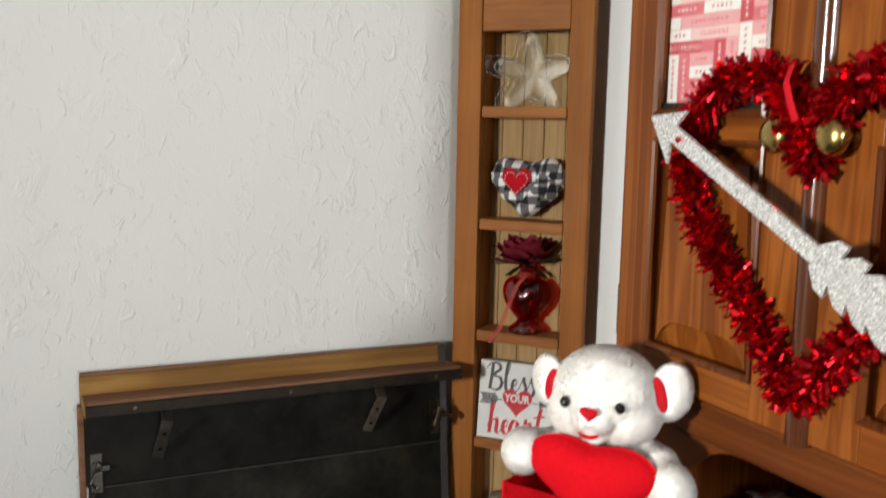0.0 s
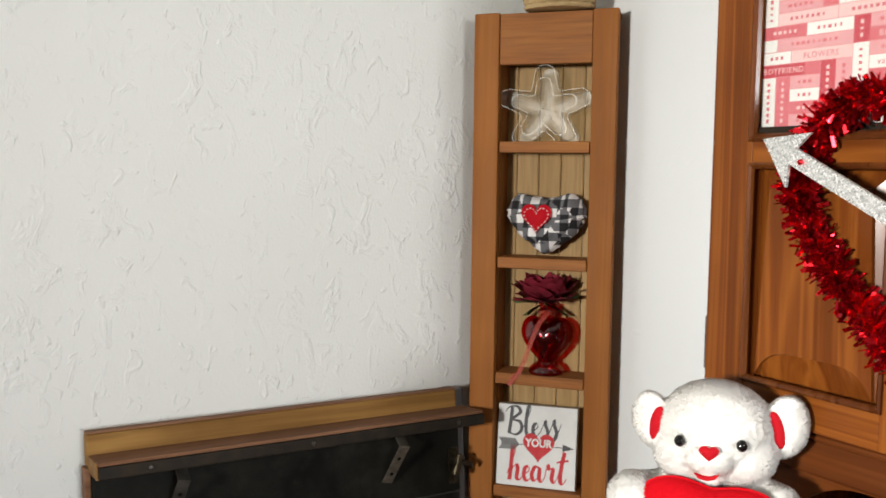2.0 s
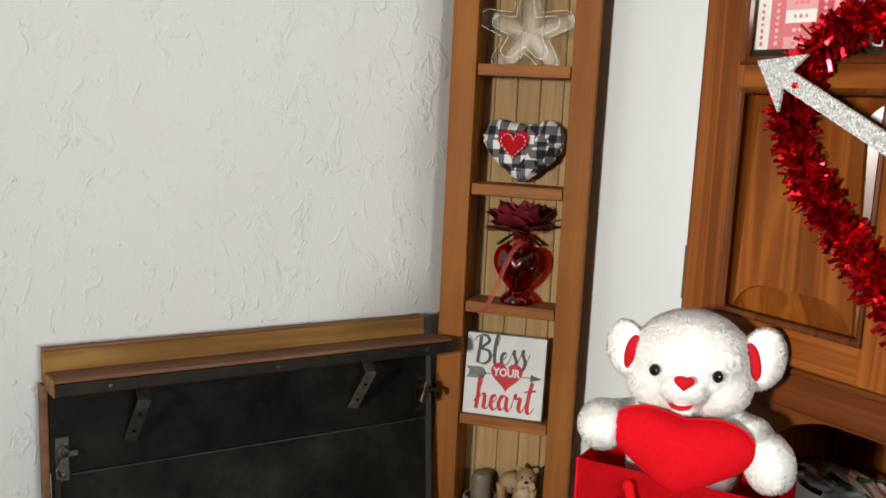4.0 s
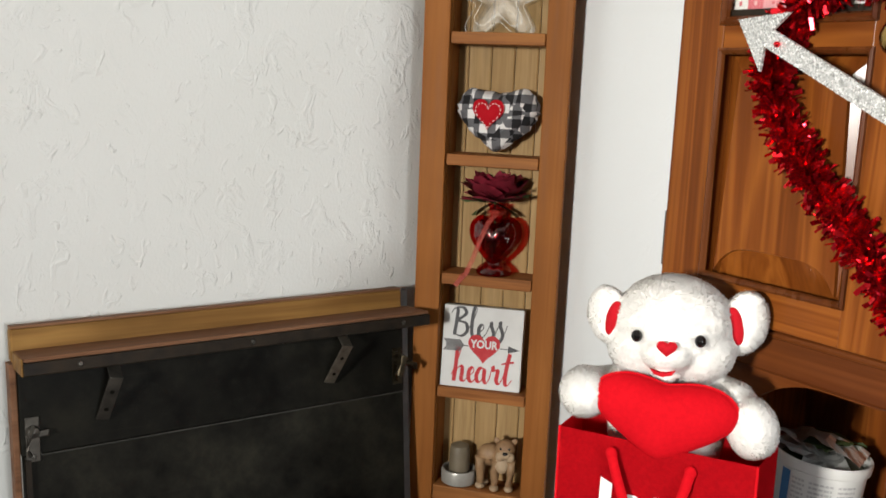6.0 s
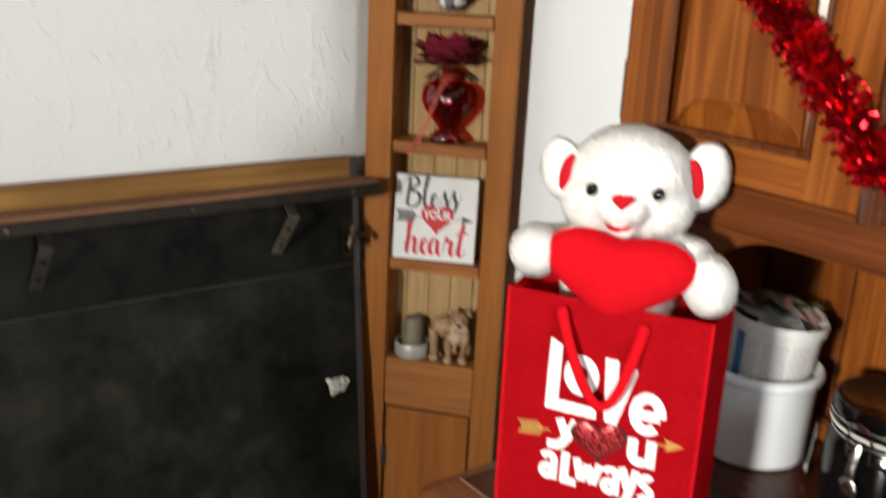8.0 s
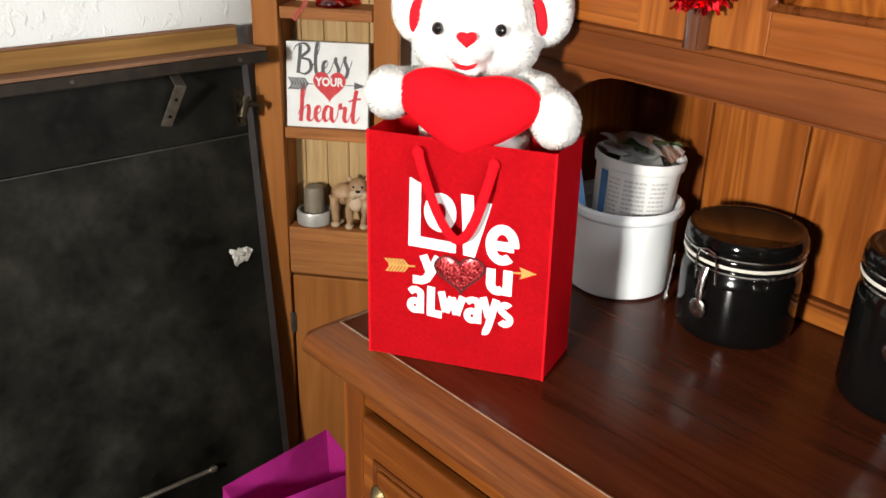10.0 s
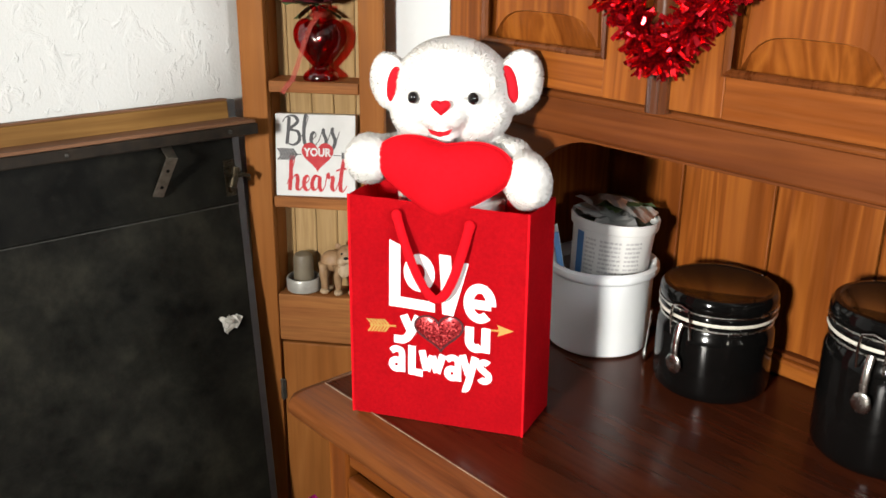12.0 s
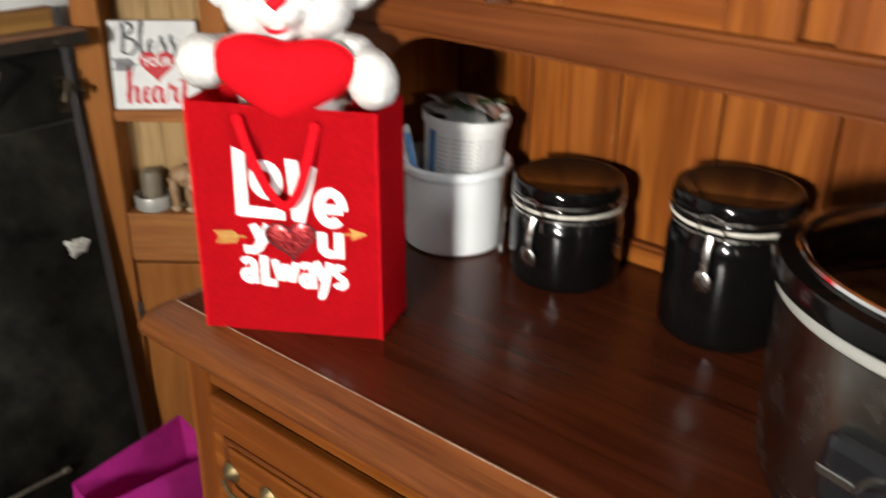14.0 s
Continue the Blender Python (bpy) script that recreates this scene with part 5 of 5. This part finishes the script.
def melted(bm, voxel=0.0024):
    """Joins overlapping balls into one soft skin with shallow tufts."""
    me = bpy.data.meshes.new("tmp")
    bm.to_mesh(me)
    bm.free()
    tmp = bpy.data.objects.new("tmp", me)
    scene.collection.objects.link(tmp)
    re = tmp.modifiers.new("remesh", "REMESH")
    re.mode, re.voxel_size = "VOXEL", voxel
    sm = tmp.modifiers.new("smooth", "SMOOTH")
    sm.factor, sm.iterations = 0.5, 9
    skin = bpy.data.meshes.new_from_object(tmp.evaluated_get(bpy.context.evaluated_depsgraph_get()))
    bpy.data.objects.remove(tmp)
    bpy.data.meshes.remove(me)
    out = bmesh.new()
    out.from_mesh(skin)
    bpy.data.meshes.remove(skin)
    out.normal_update()
    for v in out.verts:
        v.co += v.normal * (0.0007 * noise.noise(v.co * 60) + 0.0004 * noise.noise(v.co * 170) + 0.0004)
    out.normal_update()
    return out


def hair_white():
    """Fine white fibre that lets light through."""
    m = bpy.data.materials.new("white_fibre")
    m.use_nodes = True
    nt = m.node_tree
    nt.nodes.remove(nt.nodes["Principled BSDF"])
    mx = nt.nodes.new("ShaderNodeMixShader")
    for k, kind in enumerate(("ShaderNodeBsdfDiffuse", "ShaderNodeBsdfTranslucent")):
        n = nt.nodes.new(kind)
        n.inputs["Color"].default_value = (0.87, 0.858, 0.83, 1)
        nt.links.new(n.outputs[0], mx.inputs[k + 1])
    mx.inputs[0].default_value = 0.35
    nt.links.new(mx.outputs[0], nt.nodes["Material Output"].inputs["Surface"])
    return m


def teddy_bear():
    """One mesh: x to the viewer's right, y away from the viewer, nose at the origin's front."""
    coat = bmesh.new()
    ball(0.060, 0.052, 0.0515, pose(0.002, 0.056, 0.0065), 40, 28, coat)          # head
    ball(0.041, 0.036, 0.036, pose(-0.020, 0.047, -0.014), 28, 20, coat)   # cheeks
    ball(0.042, 0.036, 0.036, pose(0.023, 0.049, -0.014), 28, 20, coat)
    ball(0.0225, 0.013, 0.0300, pose(-0.064, 0.054, 0.013, 0, -8, -24), 24, 18, coat)
    ball(0.0235, 0.013, 0.0325, pose(0.072, 0.063, 0.013, 0, 10, 18), 24, 18, coat)
    ball(0.058, 0.032, 0.075, pose(0, 0.060, -0.112), 28, 20, coat)        # body
    ball(0.027, 0.024, 0.019, pose(0, 0.021, -0.012), 28, 20, coat)        # snout
    ball(0.015, 0.010, 0.010, pose(0, 0.018, -0.031), 20, 14, coat)
    ball(0.0245, 0.026, 0.025, pose(-0.080, 0.015, -0.061), 24, 18, coat)   # paws
    ball(0.0235, 0.026, 0.030, pose(0.085, 0.020, -0.082, 0, -14), 24, 18, coat)
    for sx, z in ((-1, -0.060), (1, -0.080)):
        join(coat, tube([(sx * 0.044, 0.055, -0.062), (sx * 0.066, 0.038, -0.064), (sx * 0.079, 0.022, z)], [0.021, 0.022, 0.022], 16))
    coat = melted(coat)
    tris = []
    for f in coat.faces:
        vs = [v.co.copy() for v in f.verts]
        for k in range(1, len(vs) - 1):
            tris.append(((vs[0], vs[k], vs[k + 1]), f.normal.copy(), f.calc_area() / (len(vs) - 2)))
    rnd = random.Random(4)
    bald = [(Vector((0, -0.001, -0.003)), 0.0115), (Vector((-0.003, 0.006, -0.030)), 0.0115), (Vector((-0.0305, 0.004, 0.005)), 0.009), (Vector((0.0315, 0.004, 0.005)), 0.009), (Vector((-0.061, 0.040, 0.016)), 0.012), (Vector((-0.060, 0.040, 0.004)), 0.012), (Vector((0.067, 0.049, 0.018)), 0.0125), (Vector((0.066, 0.049, 0.004)), 0.0125)]
    tris = [t for t in tris if all((t[0][0] - c).length > r for c, r in bald)]
    bm = bmesh.new()
    join(bm, coat)
    snub = [(x * 0.7 + 0.3 * 0.0095 * math.sin(2 * math.pi * k / 32), z * 0.7 + 0.3 * (0.0088 + 0.0080 * math.cos(2 * math.pi * k / 32))) for k, (x, z) in enumerate(heart(0.0205, 0.0168, 32))]
    n = puffed(snub, (0, 0.010), 0.0050, 6, 0.5)
    join(bm, n, pose(0, -0.0045, -0.011), 1)
    smile = [(-0.0130, -0.0262), (-0.006, -0.0292), (0, -0.0288), (0.006, -0.0292), (0.0130, -0.0262), (0.0085, -0.0322), (0, -0.0345), (-0.0085, -0.0322)]
    join(bm, puffed(smile, (0, -0.0305), 0.0022, 4, 0.5), pose(-0.003, 0.0050, 0.0), 1)
    for sx in (-1, 1):
        ball(0.0056, 0.0060, 0.0062, pose(sx * 0.0305 + 0.0005, 0.0062, 0.005), 20, 14, bm, 2)
    ball(0.0088, 0.0060, 0.0195, pose(-0.0570, 0.0410, 0.0120, 0, 14, -24), 20, 14, bm, 1)
    ball(0.0088, 0.0060, 0.0205, pose(0.0630, 0.0500, 0.0120, 0, -14, 18), 20, 14, bm, 1)
    # the held heart: a soft, shallow-lobed cushion
    soft = []
    for k, (x, z) in enumerate(heart(0.144, 0.094, 64)):
        a = 2 * math.pi * k / 64
        soft.append((x * 0.42 + 0.58 * 0.073 * math.sin(a), z * 0.42 + 0.58 * (0.050 + 0.041 * math.cos(a)) + 0.004 * abs(math.sin(a))))
    hp = puffed(soft, (0, 0.054), 0.027, 24, 0.5)
    join(bm, hp, pose(0, 0.006, -0.070, -6, 5) @ pose(0, 0, -0.054), 3)
    me_tmp = bpy.data.meshes.new("tmp")
    vs, fs, ns = fur(tris, rnd, 110000, 0.0032)
    me_tmp.from_pydata(vs, [], fs)
    hairs = len(fs)
    bm.from_mesh(me_tmp)
    bpy.data.meshes.remove(me_tmp)
    bm.faces.ensure_lookup_table()
    for f in bm.faces[len(bm.faces) - hairs:]:
        f.material_index = 4
    me = bpy.data.meshes.new("teddy_bear")
    for f in bm.faces:
        f.smooth = True
    bm.to_mesh(me)
    bm.free()
    shade = [v.normal.copy() for v in me.vertices]
    shade[len(shade) - len(ns):] = ns
    me.normals_split_custom_set_from_vertices(shade)
    for m in (WHITE_FUR, RED_FELT, EYE_BLACK, RED_PLUSH, hair_white()):
        me.materials.append(m)
    ob = new("teddy_bear", me)
    ob.matrix_world = pose(0.544, 0.811, 1.239, 0, 0, -51.3) @ pose(0, 0, 0, 0, -1.5, 0)
    return tagged(ob, "white plush teddy bear holding a red heart, in the gift bag", "teddy bear")


EYE_BLACK = material("glossy_black_eye", (0.006, 0.005, 0.005), 0.06)
gift_bag()
teddy_bear()


# ---- crock, cup and packet ----
CERAMIC = mottled("white_glaze", (0.74, 0.77, 0.79), (0.70, 0.73, 0.74), 10, 0.38, relief=0.03, Specular_IOR_Level=0.3)
CUPWHITE = mottled("white_plastic", (0.66, 0.66, 0.64), (0.60, 0.60, 0.58), 14, 0.4, relief=0.02)
GREYPRINT = mottled("grey_print", (0.38, 0.38, 0.38), (0.44, 0.44, 0.44), 60, 0.5, relief=0)
BLUEPRINT = mottled("blue_print", (0.03, 0.12, 0.30), (0.04, 0.16, 0.36), 60, 0.5, relief=0)
FOILLID = material("crumpled_foil", (0.78, 0.78, 0.76), 0.3, 0.6)
GREENS = mottled("dark_greens", (0.025, 0.045, 0.012), (0.06, 0.09, 0.03), 60, 0.6)
CROCK = (0.852, 0.836)


def crock():
    th = thing("crock", pose(*CROCK, 0.8812), "white glazed ceramic crock standing on the worktop", "crock")
    part("body", lathe([(0, 0), (0.062, 0), (0.066, 0.003), (0.0665, 0.02), (0.0675, 0.096), (0.0680, 0.1008), (0.0615, 0.1008), (0.060, 0.036), (0.056, 0.026), (0, 0.024)], 64), CERAMIC, th, smooth=True)
    part("rim", lathe([(0.0620, 0.1012), (0.0685, 0.1012), (0.0725, 0.1035), (0.0745, 0.108), (0.0740, 0.114), (0.070, 0.117), (0.066, 0.115), (0.063, 0.108), (0.0620, 0.1012)], 64), CERAMIC, th, "rolled rim", True)
    return th


def yogurt_cup():
    th = thing("plastic_tub", pose(CROCK[0] + 0.004, CROCK[1] - 0.002, 0.9070, 2, 3), "open white plastic tub with torn foil lid, standing in the crock", "tub")
    prof = [(0, 0.0), (0.044, 0.0), (0.0465, 0.003), (0.053, 0.135), (0.0565, 0.137), (0.0575, 0.147), (0.0565, 0.150), (0.0535, 0.149), (0.0525, 0.136), (0.045, 0.006), (0, 0.005)]
    body = part("body", lathe(prof, 56), CUPWHITE, th, smooth=True)

    def wrap(a0, a1, z0, z1, mat, name):
        bm = bmesh.new()
        n = 8
        for sgn in (1,):
            low = []
            for k in range(n + 1):
                a = radians(a0 + (a1 - a0) * k / n)
                r0, r1 = 0.0467 + 0.0065 * (z0 - 0.003) / 0.132 + 0.0006, 0.0467 + 0.0065 * (z1 - 0.003) / 0.132 + 0.0006
                low.append((bm.verts.new((r0 * math.cos(a), r0 * math.sin(a), z0)), bm.verts.new((r1 * math.cos(a), r1 * math.sin(a), z1))))
            for p, q in zip(low, low[1:]):
                bm.faces.new((p[0], q[0], q[1], p[1]))
        return part(name, bm, mat, body)
    rnd = random.Random(9)
    for c0, c1 in ((178, 196), (200, 232), (236, 262)):
        for k in range(10):
            z = 0.072 + 0.0058 * k
            a = c0
            while a < c1 - 3:
                b = min(c1, a + rnd.uniform(3, 9))
                wrap(a, b - 1.2, z, z + 0.0028, GREYPRINT, "printed_bar")
                a = b
    wrap(160, 174, 0.075, 0.132, BLUEPRINT, "blue_label_strip")
    random.seed(6)
    for k, (a, ln) in enumerate(((20, 0.07), (95, 0.075), (170, 0.06), (250, 0.07), (310, 0.065))):
        bm = bmesh.new()
        n = 6
        g = [[bm.verts.new(((u / n - 0.5) * 0.062 * (1 - 0.5 * v / n), v / n * ln, 0.010 * math.sin(2.3 * v / n + k) + random.uniform(-0.003, 0.003))) for v in range(n + 1)] for u in range(n + 1)]
        for u in range(n):
            for v in range(n):
                bm.faces.new((g[u][v], g[u + 1][v], g[u + 1][v + 1], g[u][v + 1]))
        f = part("foil_flap", bm, FOILLID if k != 1 else GREENS, th, "torn crumpled foil" if k != 1 else "dark green leaves inside")
        f.matrix_basis = pose(0.047 * math.cos(radians(a - 90)), 0.047 * math.sin(radians(a - 90)), 0.152) @ pose(0, 0, 0, 8, 0, a)
    part("contents", lathe([(0, 0.138), (0.03, 0.142), (0.051, 0.136)], 24), GREENS, th, "dark green contents")
    return th


def packet():
    th = thing("paper_packet", pose(CROCK[0] - 0.046, CROCK[1] + 0.022, 0.908, -8, -10, -35), "small white and blue packet leaning in the crock", "packet")
    part("body", sheet(((-0.014, 0, 0), (0.014, 0, 0), (0.013, 0, 0.135), (-0.013, 0, 0.130)), 5, 0.002, 0.002), CUPWHITE, th)
    part("blue_band", box(0.004, 0.012, -0.0042, -0.0034, 0.02, 0.125), BLUEPRINT, th)
    return th


crock()
yogurt_cup()
packet()


# ---- canisters ----
BLACKGLAZE = mottled("black_glaze", (0.0022, 0.0021, 0.0020), (0.0035, 0.0033, 0.0032), 8, 0.1, 0.0, 0.02, Specular_IOR_Level=0.3)
GASKET = material("pale_rubber", (0.55, 0.52, 0.45), 0.5)
WIRE = mottled("steel_wire", (0.62, 0.60, 0.56), (0.45, 0.43, 0.40), 80, 0.22, 1.0, 0.0)


def canister(x, y, r, h, turn, label):
    """A clamp-lid canister; h is the height of the body's shoulder. The clamp faces -x before the turn."""
    th = thing("canister", pose(x, y, 0.8812, 0, 0, turn), label, "canister", "black canisters")
    part("body", lathe([(0, 0), (r * 0.93, 0), (r * 0.98, 0.004), (r, 0.012), (r, h - 0.018), (r * 0.985, h - 0.010), (r * 0.94, h - 0.004), (r * 0.92, h), (r * 0.92, h + 0.008), (r * 0.86, h + 0.008), (0, h + 0.004)], 64), BLACKGLAZE, th, smooth=True)
    part("neck_wire", tube([((r * 0.945) * math.cos(a), (r * 0.945) * math.sin(a), h + 0.001) for a in [2 * math.pi * k / 48 for k in range(48)]], 0.0016, 6, True), WIRE, th, "steel wire band", True)
    part("gasket", lathe([(r * 0.90, h + 0.008), (r * 0.985, h + 0.008), (r * 1.0, h + 0.010), (r * 0.985, h + 0.012), (r * 0.90, h + 0.012)], 64), GASKET, th, "pale rubber gasket", True)
    lid = part("lid", lathe([(r * 0.90, h + 0.0122), (r * 0.985, h + 0.0122), (r * 1.0, h + 0.015), (r * 0.985, h + 0.019), (r * 0.965, h + 0.020), (r * 0.985, h + 0.022), (r * 1.0, h + 0.027), (r * 0.99, h + 0.034), (r * 0.95, h + 0.039), (r * 0.88, h + 0.0395), (r * 0.84, h + 0.0375), (0, h + 0.0365)], 64), BLACKGLAZE, th, smooth=True)
    part("lid_wire", tube([((r * 0.99) * math.cos(a), (r * 0.99) * math.sin(a), h + 0.0205) for a in [2 * math.pi * k / 48 for k in range(48)]], 0.0014, 6, True), WIRE, lid, smooth=True)
    # bail and clasp
    bail = tube([(-r - 0.001, -0.013, h - 0.012), (-r - 0.004, -0.0135, h + 0.010), (-r - 0.006, -0.011, h + 0.026), (-r - 0.006, 0.0, h + 0.029), (-r - 0.006, 0.011, h + 0.026), (-r - 0.004, 0.0135, h + 0.010), (-r - 0.001, 0.013, h - 0.012)], 0.0015, 8)
    part("bail", bail, WIRE, th, "steel wire bail", True)
    cl = tube([(-r - 0.003, 0, h + 0.006), (-r - 0.008, 0, h - 0.006), (-r - 0.010, 0, h - 0.022), (-r - 0.009, 0, h - 0.034)], 0.0045, 8, flat=0.5, up=(1, 0, 0))
    ball(0.003, 0.0105, 0.0125, pose(-r - 0.009, 0, h - 0.044, 0, -6), 16, 12, cl)
    part("clasp", cl, WIRE, th, "polished steel clasp", True)
    hinge = box(r - 0.002, r + 0.006, -0.014, 0.014, h - 0.03, h + 0.028, 0.002)
    part("lid_hinge", hinge, WIRE, th)
    return th


canister(0.865, 0.669, 0.0690, 0.0895, -2, "short black glazed canister with steel clamp lid")
canister(0.866, 0.461, 0.0695, 0.129, 4, "taller black glazed canister with steel clamp lid")


def scoop():
    th = thing("spoon", pose(0.842, 0.751, 0.8812, 4, 0, 30), "small steel spoon leaning against the short canister", "spoon")
    part("handle", tube([(0, 0, 0.005), (0.001, 0, 0.04), (0, 0, 0.072)], [0.0035, 0.004, 0.0045], 8, flat=0.35, up=(0, 1, 0)), WIRE, th, smooth=True)
    part("bowl", ball(0.008, 0.003, 0.011, pose(0, 0, 0.0115), 14, 10), WIRE, th, smooth=True)
    return th


scoop()


# ---- slow cooker ----
BRUSHED = mottled("brushed_steel", (0.34, 0.315, 0.28), (0.29, 0.27, 0.24), 30, 0.22, 1.0, 0.04)
PALEBAND = mottled("pale_band", (0.34, 0.34, 0.31), (0.28, 0.28, 0.26), 20, 0.4)
LIDGLASS = thin_glass("smoked_lid_glass", (0.45, 0.42, 0.40), 0.04, 1.5)


def oval(profile, kx, ky, seg=72):
    bm = lathe(profile, seg)
    for v in bm.verts:
        v.co.x *= kx
        v.co.y *= ky
    return bm


def slow_cooker():
    th = thing("slow_cooker", pose(0.692, 0.160, 0.8812), "brushed steel oval slow cooker with black rim and glass lid", "slow cooker")
    kx, ky = 0.144, 0.184
    part("foot", oval([(0, 0), (0.90, 0), (0.93, 0.004), (0.94, 0.014), (0, 0.014)], kx, ky), INK, th)
    part("body", oval([(0.94, 0.0145), (0.97, 0.018), (0.985, 0.03), (1.0, 0.10), (1.0, 0.177), (0.97, 0.179)], kx, ky), BRUSHED, th, smooth=True)
    part("pale_band", oval([(0.97, 0.1795), (1.012, 0.1795), (1.022, 0.1815), (1.022, 0.187), (1.01, 0.189), (0.95, 0.189)], kx, ky), PALEBAND, th, "pale grey band", True)
    part("pot_rim", oval([(0.94, 0.1895), (1.01, 0.1895), (1.055, 0.194), (1.06, 0.204), (1.04, 0.212), (0.96, 0.215), (0.93, 0.211), (0.90, 0.164)], kx, ky), BLACKGLAZE, th, "black ceramic rim", True)
    lid = part("lid", oval([(0.945, 0.2155), (0.86, 0.223), (0.70, 0.235), (0.45, 0.245), (0.2, 0.249), (0.0, 0.250)], kx, ky), LIDGLASS, th, "domed smoked glass lid", True)
    part("lid_rim", tube([(kx * 0.945 * math.cos(a), ky * 0.945 * math.sin(a), 0.2175) for a in [2 * math.pi * k / 72 for k in range(72)]], 0.0035, 8, True), CHROME, lid, "chrome lid rim", True)
    part("pot", oval([(0.90, 0.184), (0.88, 0.06), (0.80, 0.03), (0, 0.025)], kx, ky), BLACKGLAZE, th, smooth=True)
    part("lid_knob", lathe([(0.010, 0.250), (0.012, 0.260), (0.022, 0.267), (0.024, 0.275), (0.018, 0.281), (0, 0.283)], 28), INK, lid, "black lid knob", True)
    bm = box(-0.012, 0.022, -0.045, 0.045, -0.032, 0.032, 0.0115, 4)
    pnl = part("control_panel", bm, INK, th, "black control panel")
    pnl.matrix_basis = pose(-kx + 0.001, 0.052, 0.096, 0, 2, -16)
    dial = part("dial", lathe([(0, 0.014), (0.015, 0.013), (0.018, 0.009), (0.019, 0)], 28), INK, pnl, "black dial", True)
    dial.matrix_basis = pose(-0.012, -0.012, 0, 0, -90)
    part("dial_ring", lathe([(0.019, 0.0), (0.022, 0.0), (0.022, 0.002), (0.019, 0.002)], 28), CHROME, dial)
    part("trim_bar", box(-0.014, -0.0122, 0.012, 0.042, -0.004, 0.004, 0.001), CHROME, pnl)
    part("side_handle", tube([(0.05, -ky, 0.10), (0.045, -ky - 0.024, 0.102), (0.0, -ky - 0.034, 0.102), (-0.045, -ky - 0.024, 0.102), (-0.05, -ky, 0.10)], 0.009, 10), INK, th, "black side handle", True)
    return th


slow_cooker()


# ---- on the floor between shelf and cabinet ----
MAGENTA = plush("magenta_paper", (0.56, 0.035, 0.30), (0.42, 0.02, 0.23), 60)


def magenta_bag():
    th = thing("magenta_bag", pose(0.528, 1.10, 0.0), "bright magenta gift bag with a crumpled open top, on the floor", "gift bag")
    w, d, h = 0.115, 0.10, 0.536
    fl, fr, br, bl = (-w, 0, 0), (w, 0, 0), (w, d, 0), (-w, d, 0)
    tfl, tfr, tbr, tbl = (-w + 0.010, 0.012, h), (w - 0.030, -0.004, h - 0.006), (w - 0.030, d - 0.02, h + 0.022), (-w + 0.016, d - 0.022, h + 0.004)
    part("front_panel", sheet((fl, fr, tfr, tfl), 8, 0.012), MAGENTA, th)
    part("back_panel", sheet((bl, br, tbr, tbl), 8, -0.008), MAGENTA, th)
    part("side_panel", sheet((fr, br, tbr, tfr), 8, 0.014), MAGENTA, th)
    part("side_panel", sheet((fl, bl, tbl, tfl), 8, -0.014), MAGENTA, th)
    part("bottom_panel", sheet((fl, fr, br, bl), 3, 0.0), MAGENTA, th)
    return th


magenta_bag()


def sticky_note():
    bm = sheet(((0, 0, 0), (0, -0.024, 0.002), (-0.004, -0.023, 0.028), (-0.001, 0.001, 0.026)), 4, 0.002, 0.0006)
    ob = finish(bm, "sticky_note", YELLOW)
    ob.location = (1.0035, 1.458, 0.648)
    return tagged(ob, "small yellow paper note stuck on the white wall", "paper note")


YELLOW = mottled("yellow_paper", (0.62, 0.56, 0.13), (0.56, 0.50, 0.10), 40, 0.8)
sticky_note()
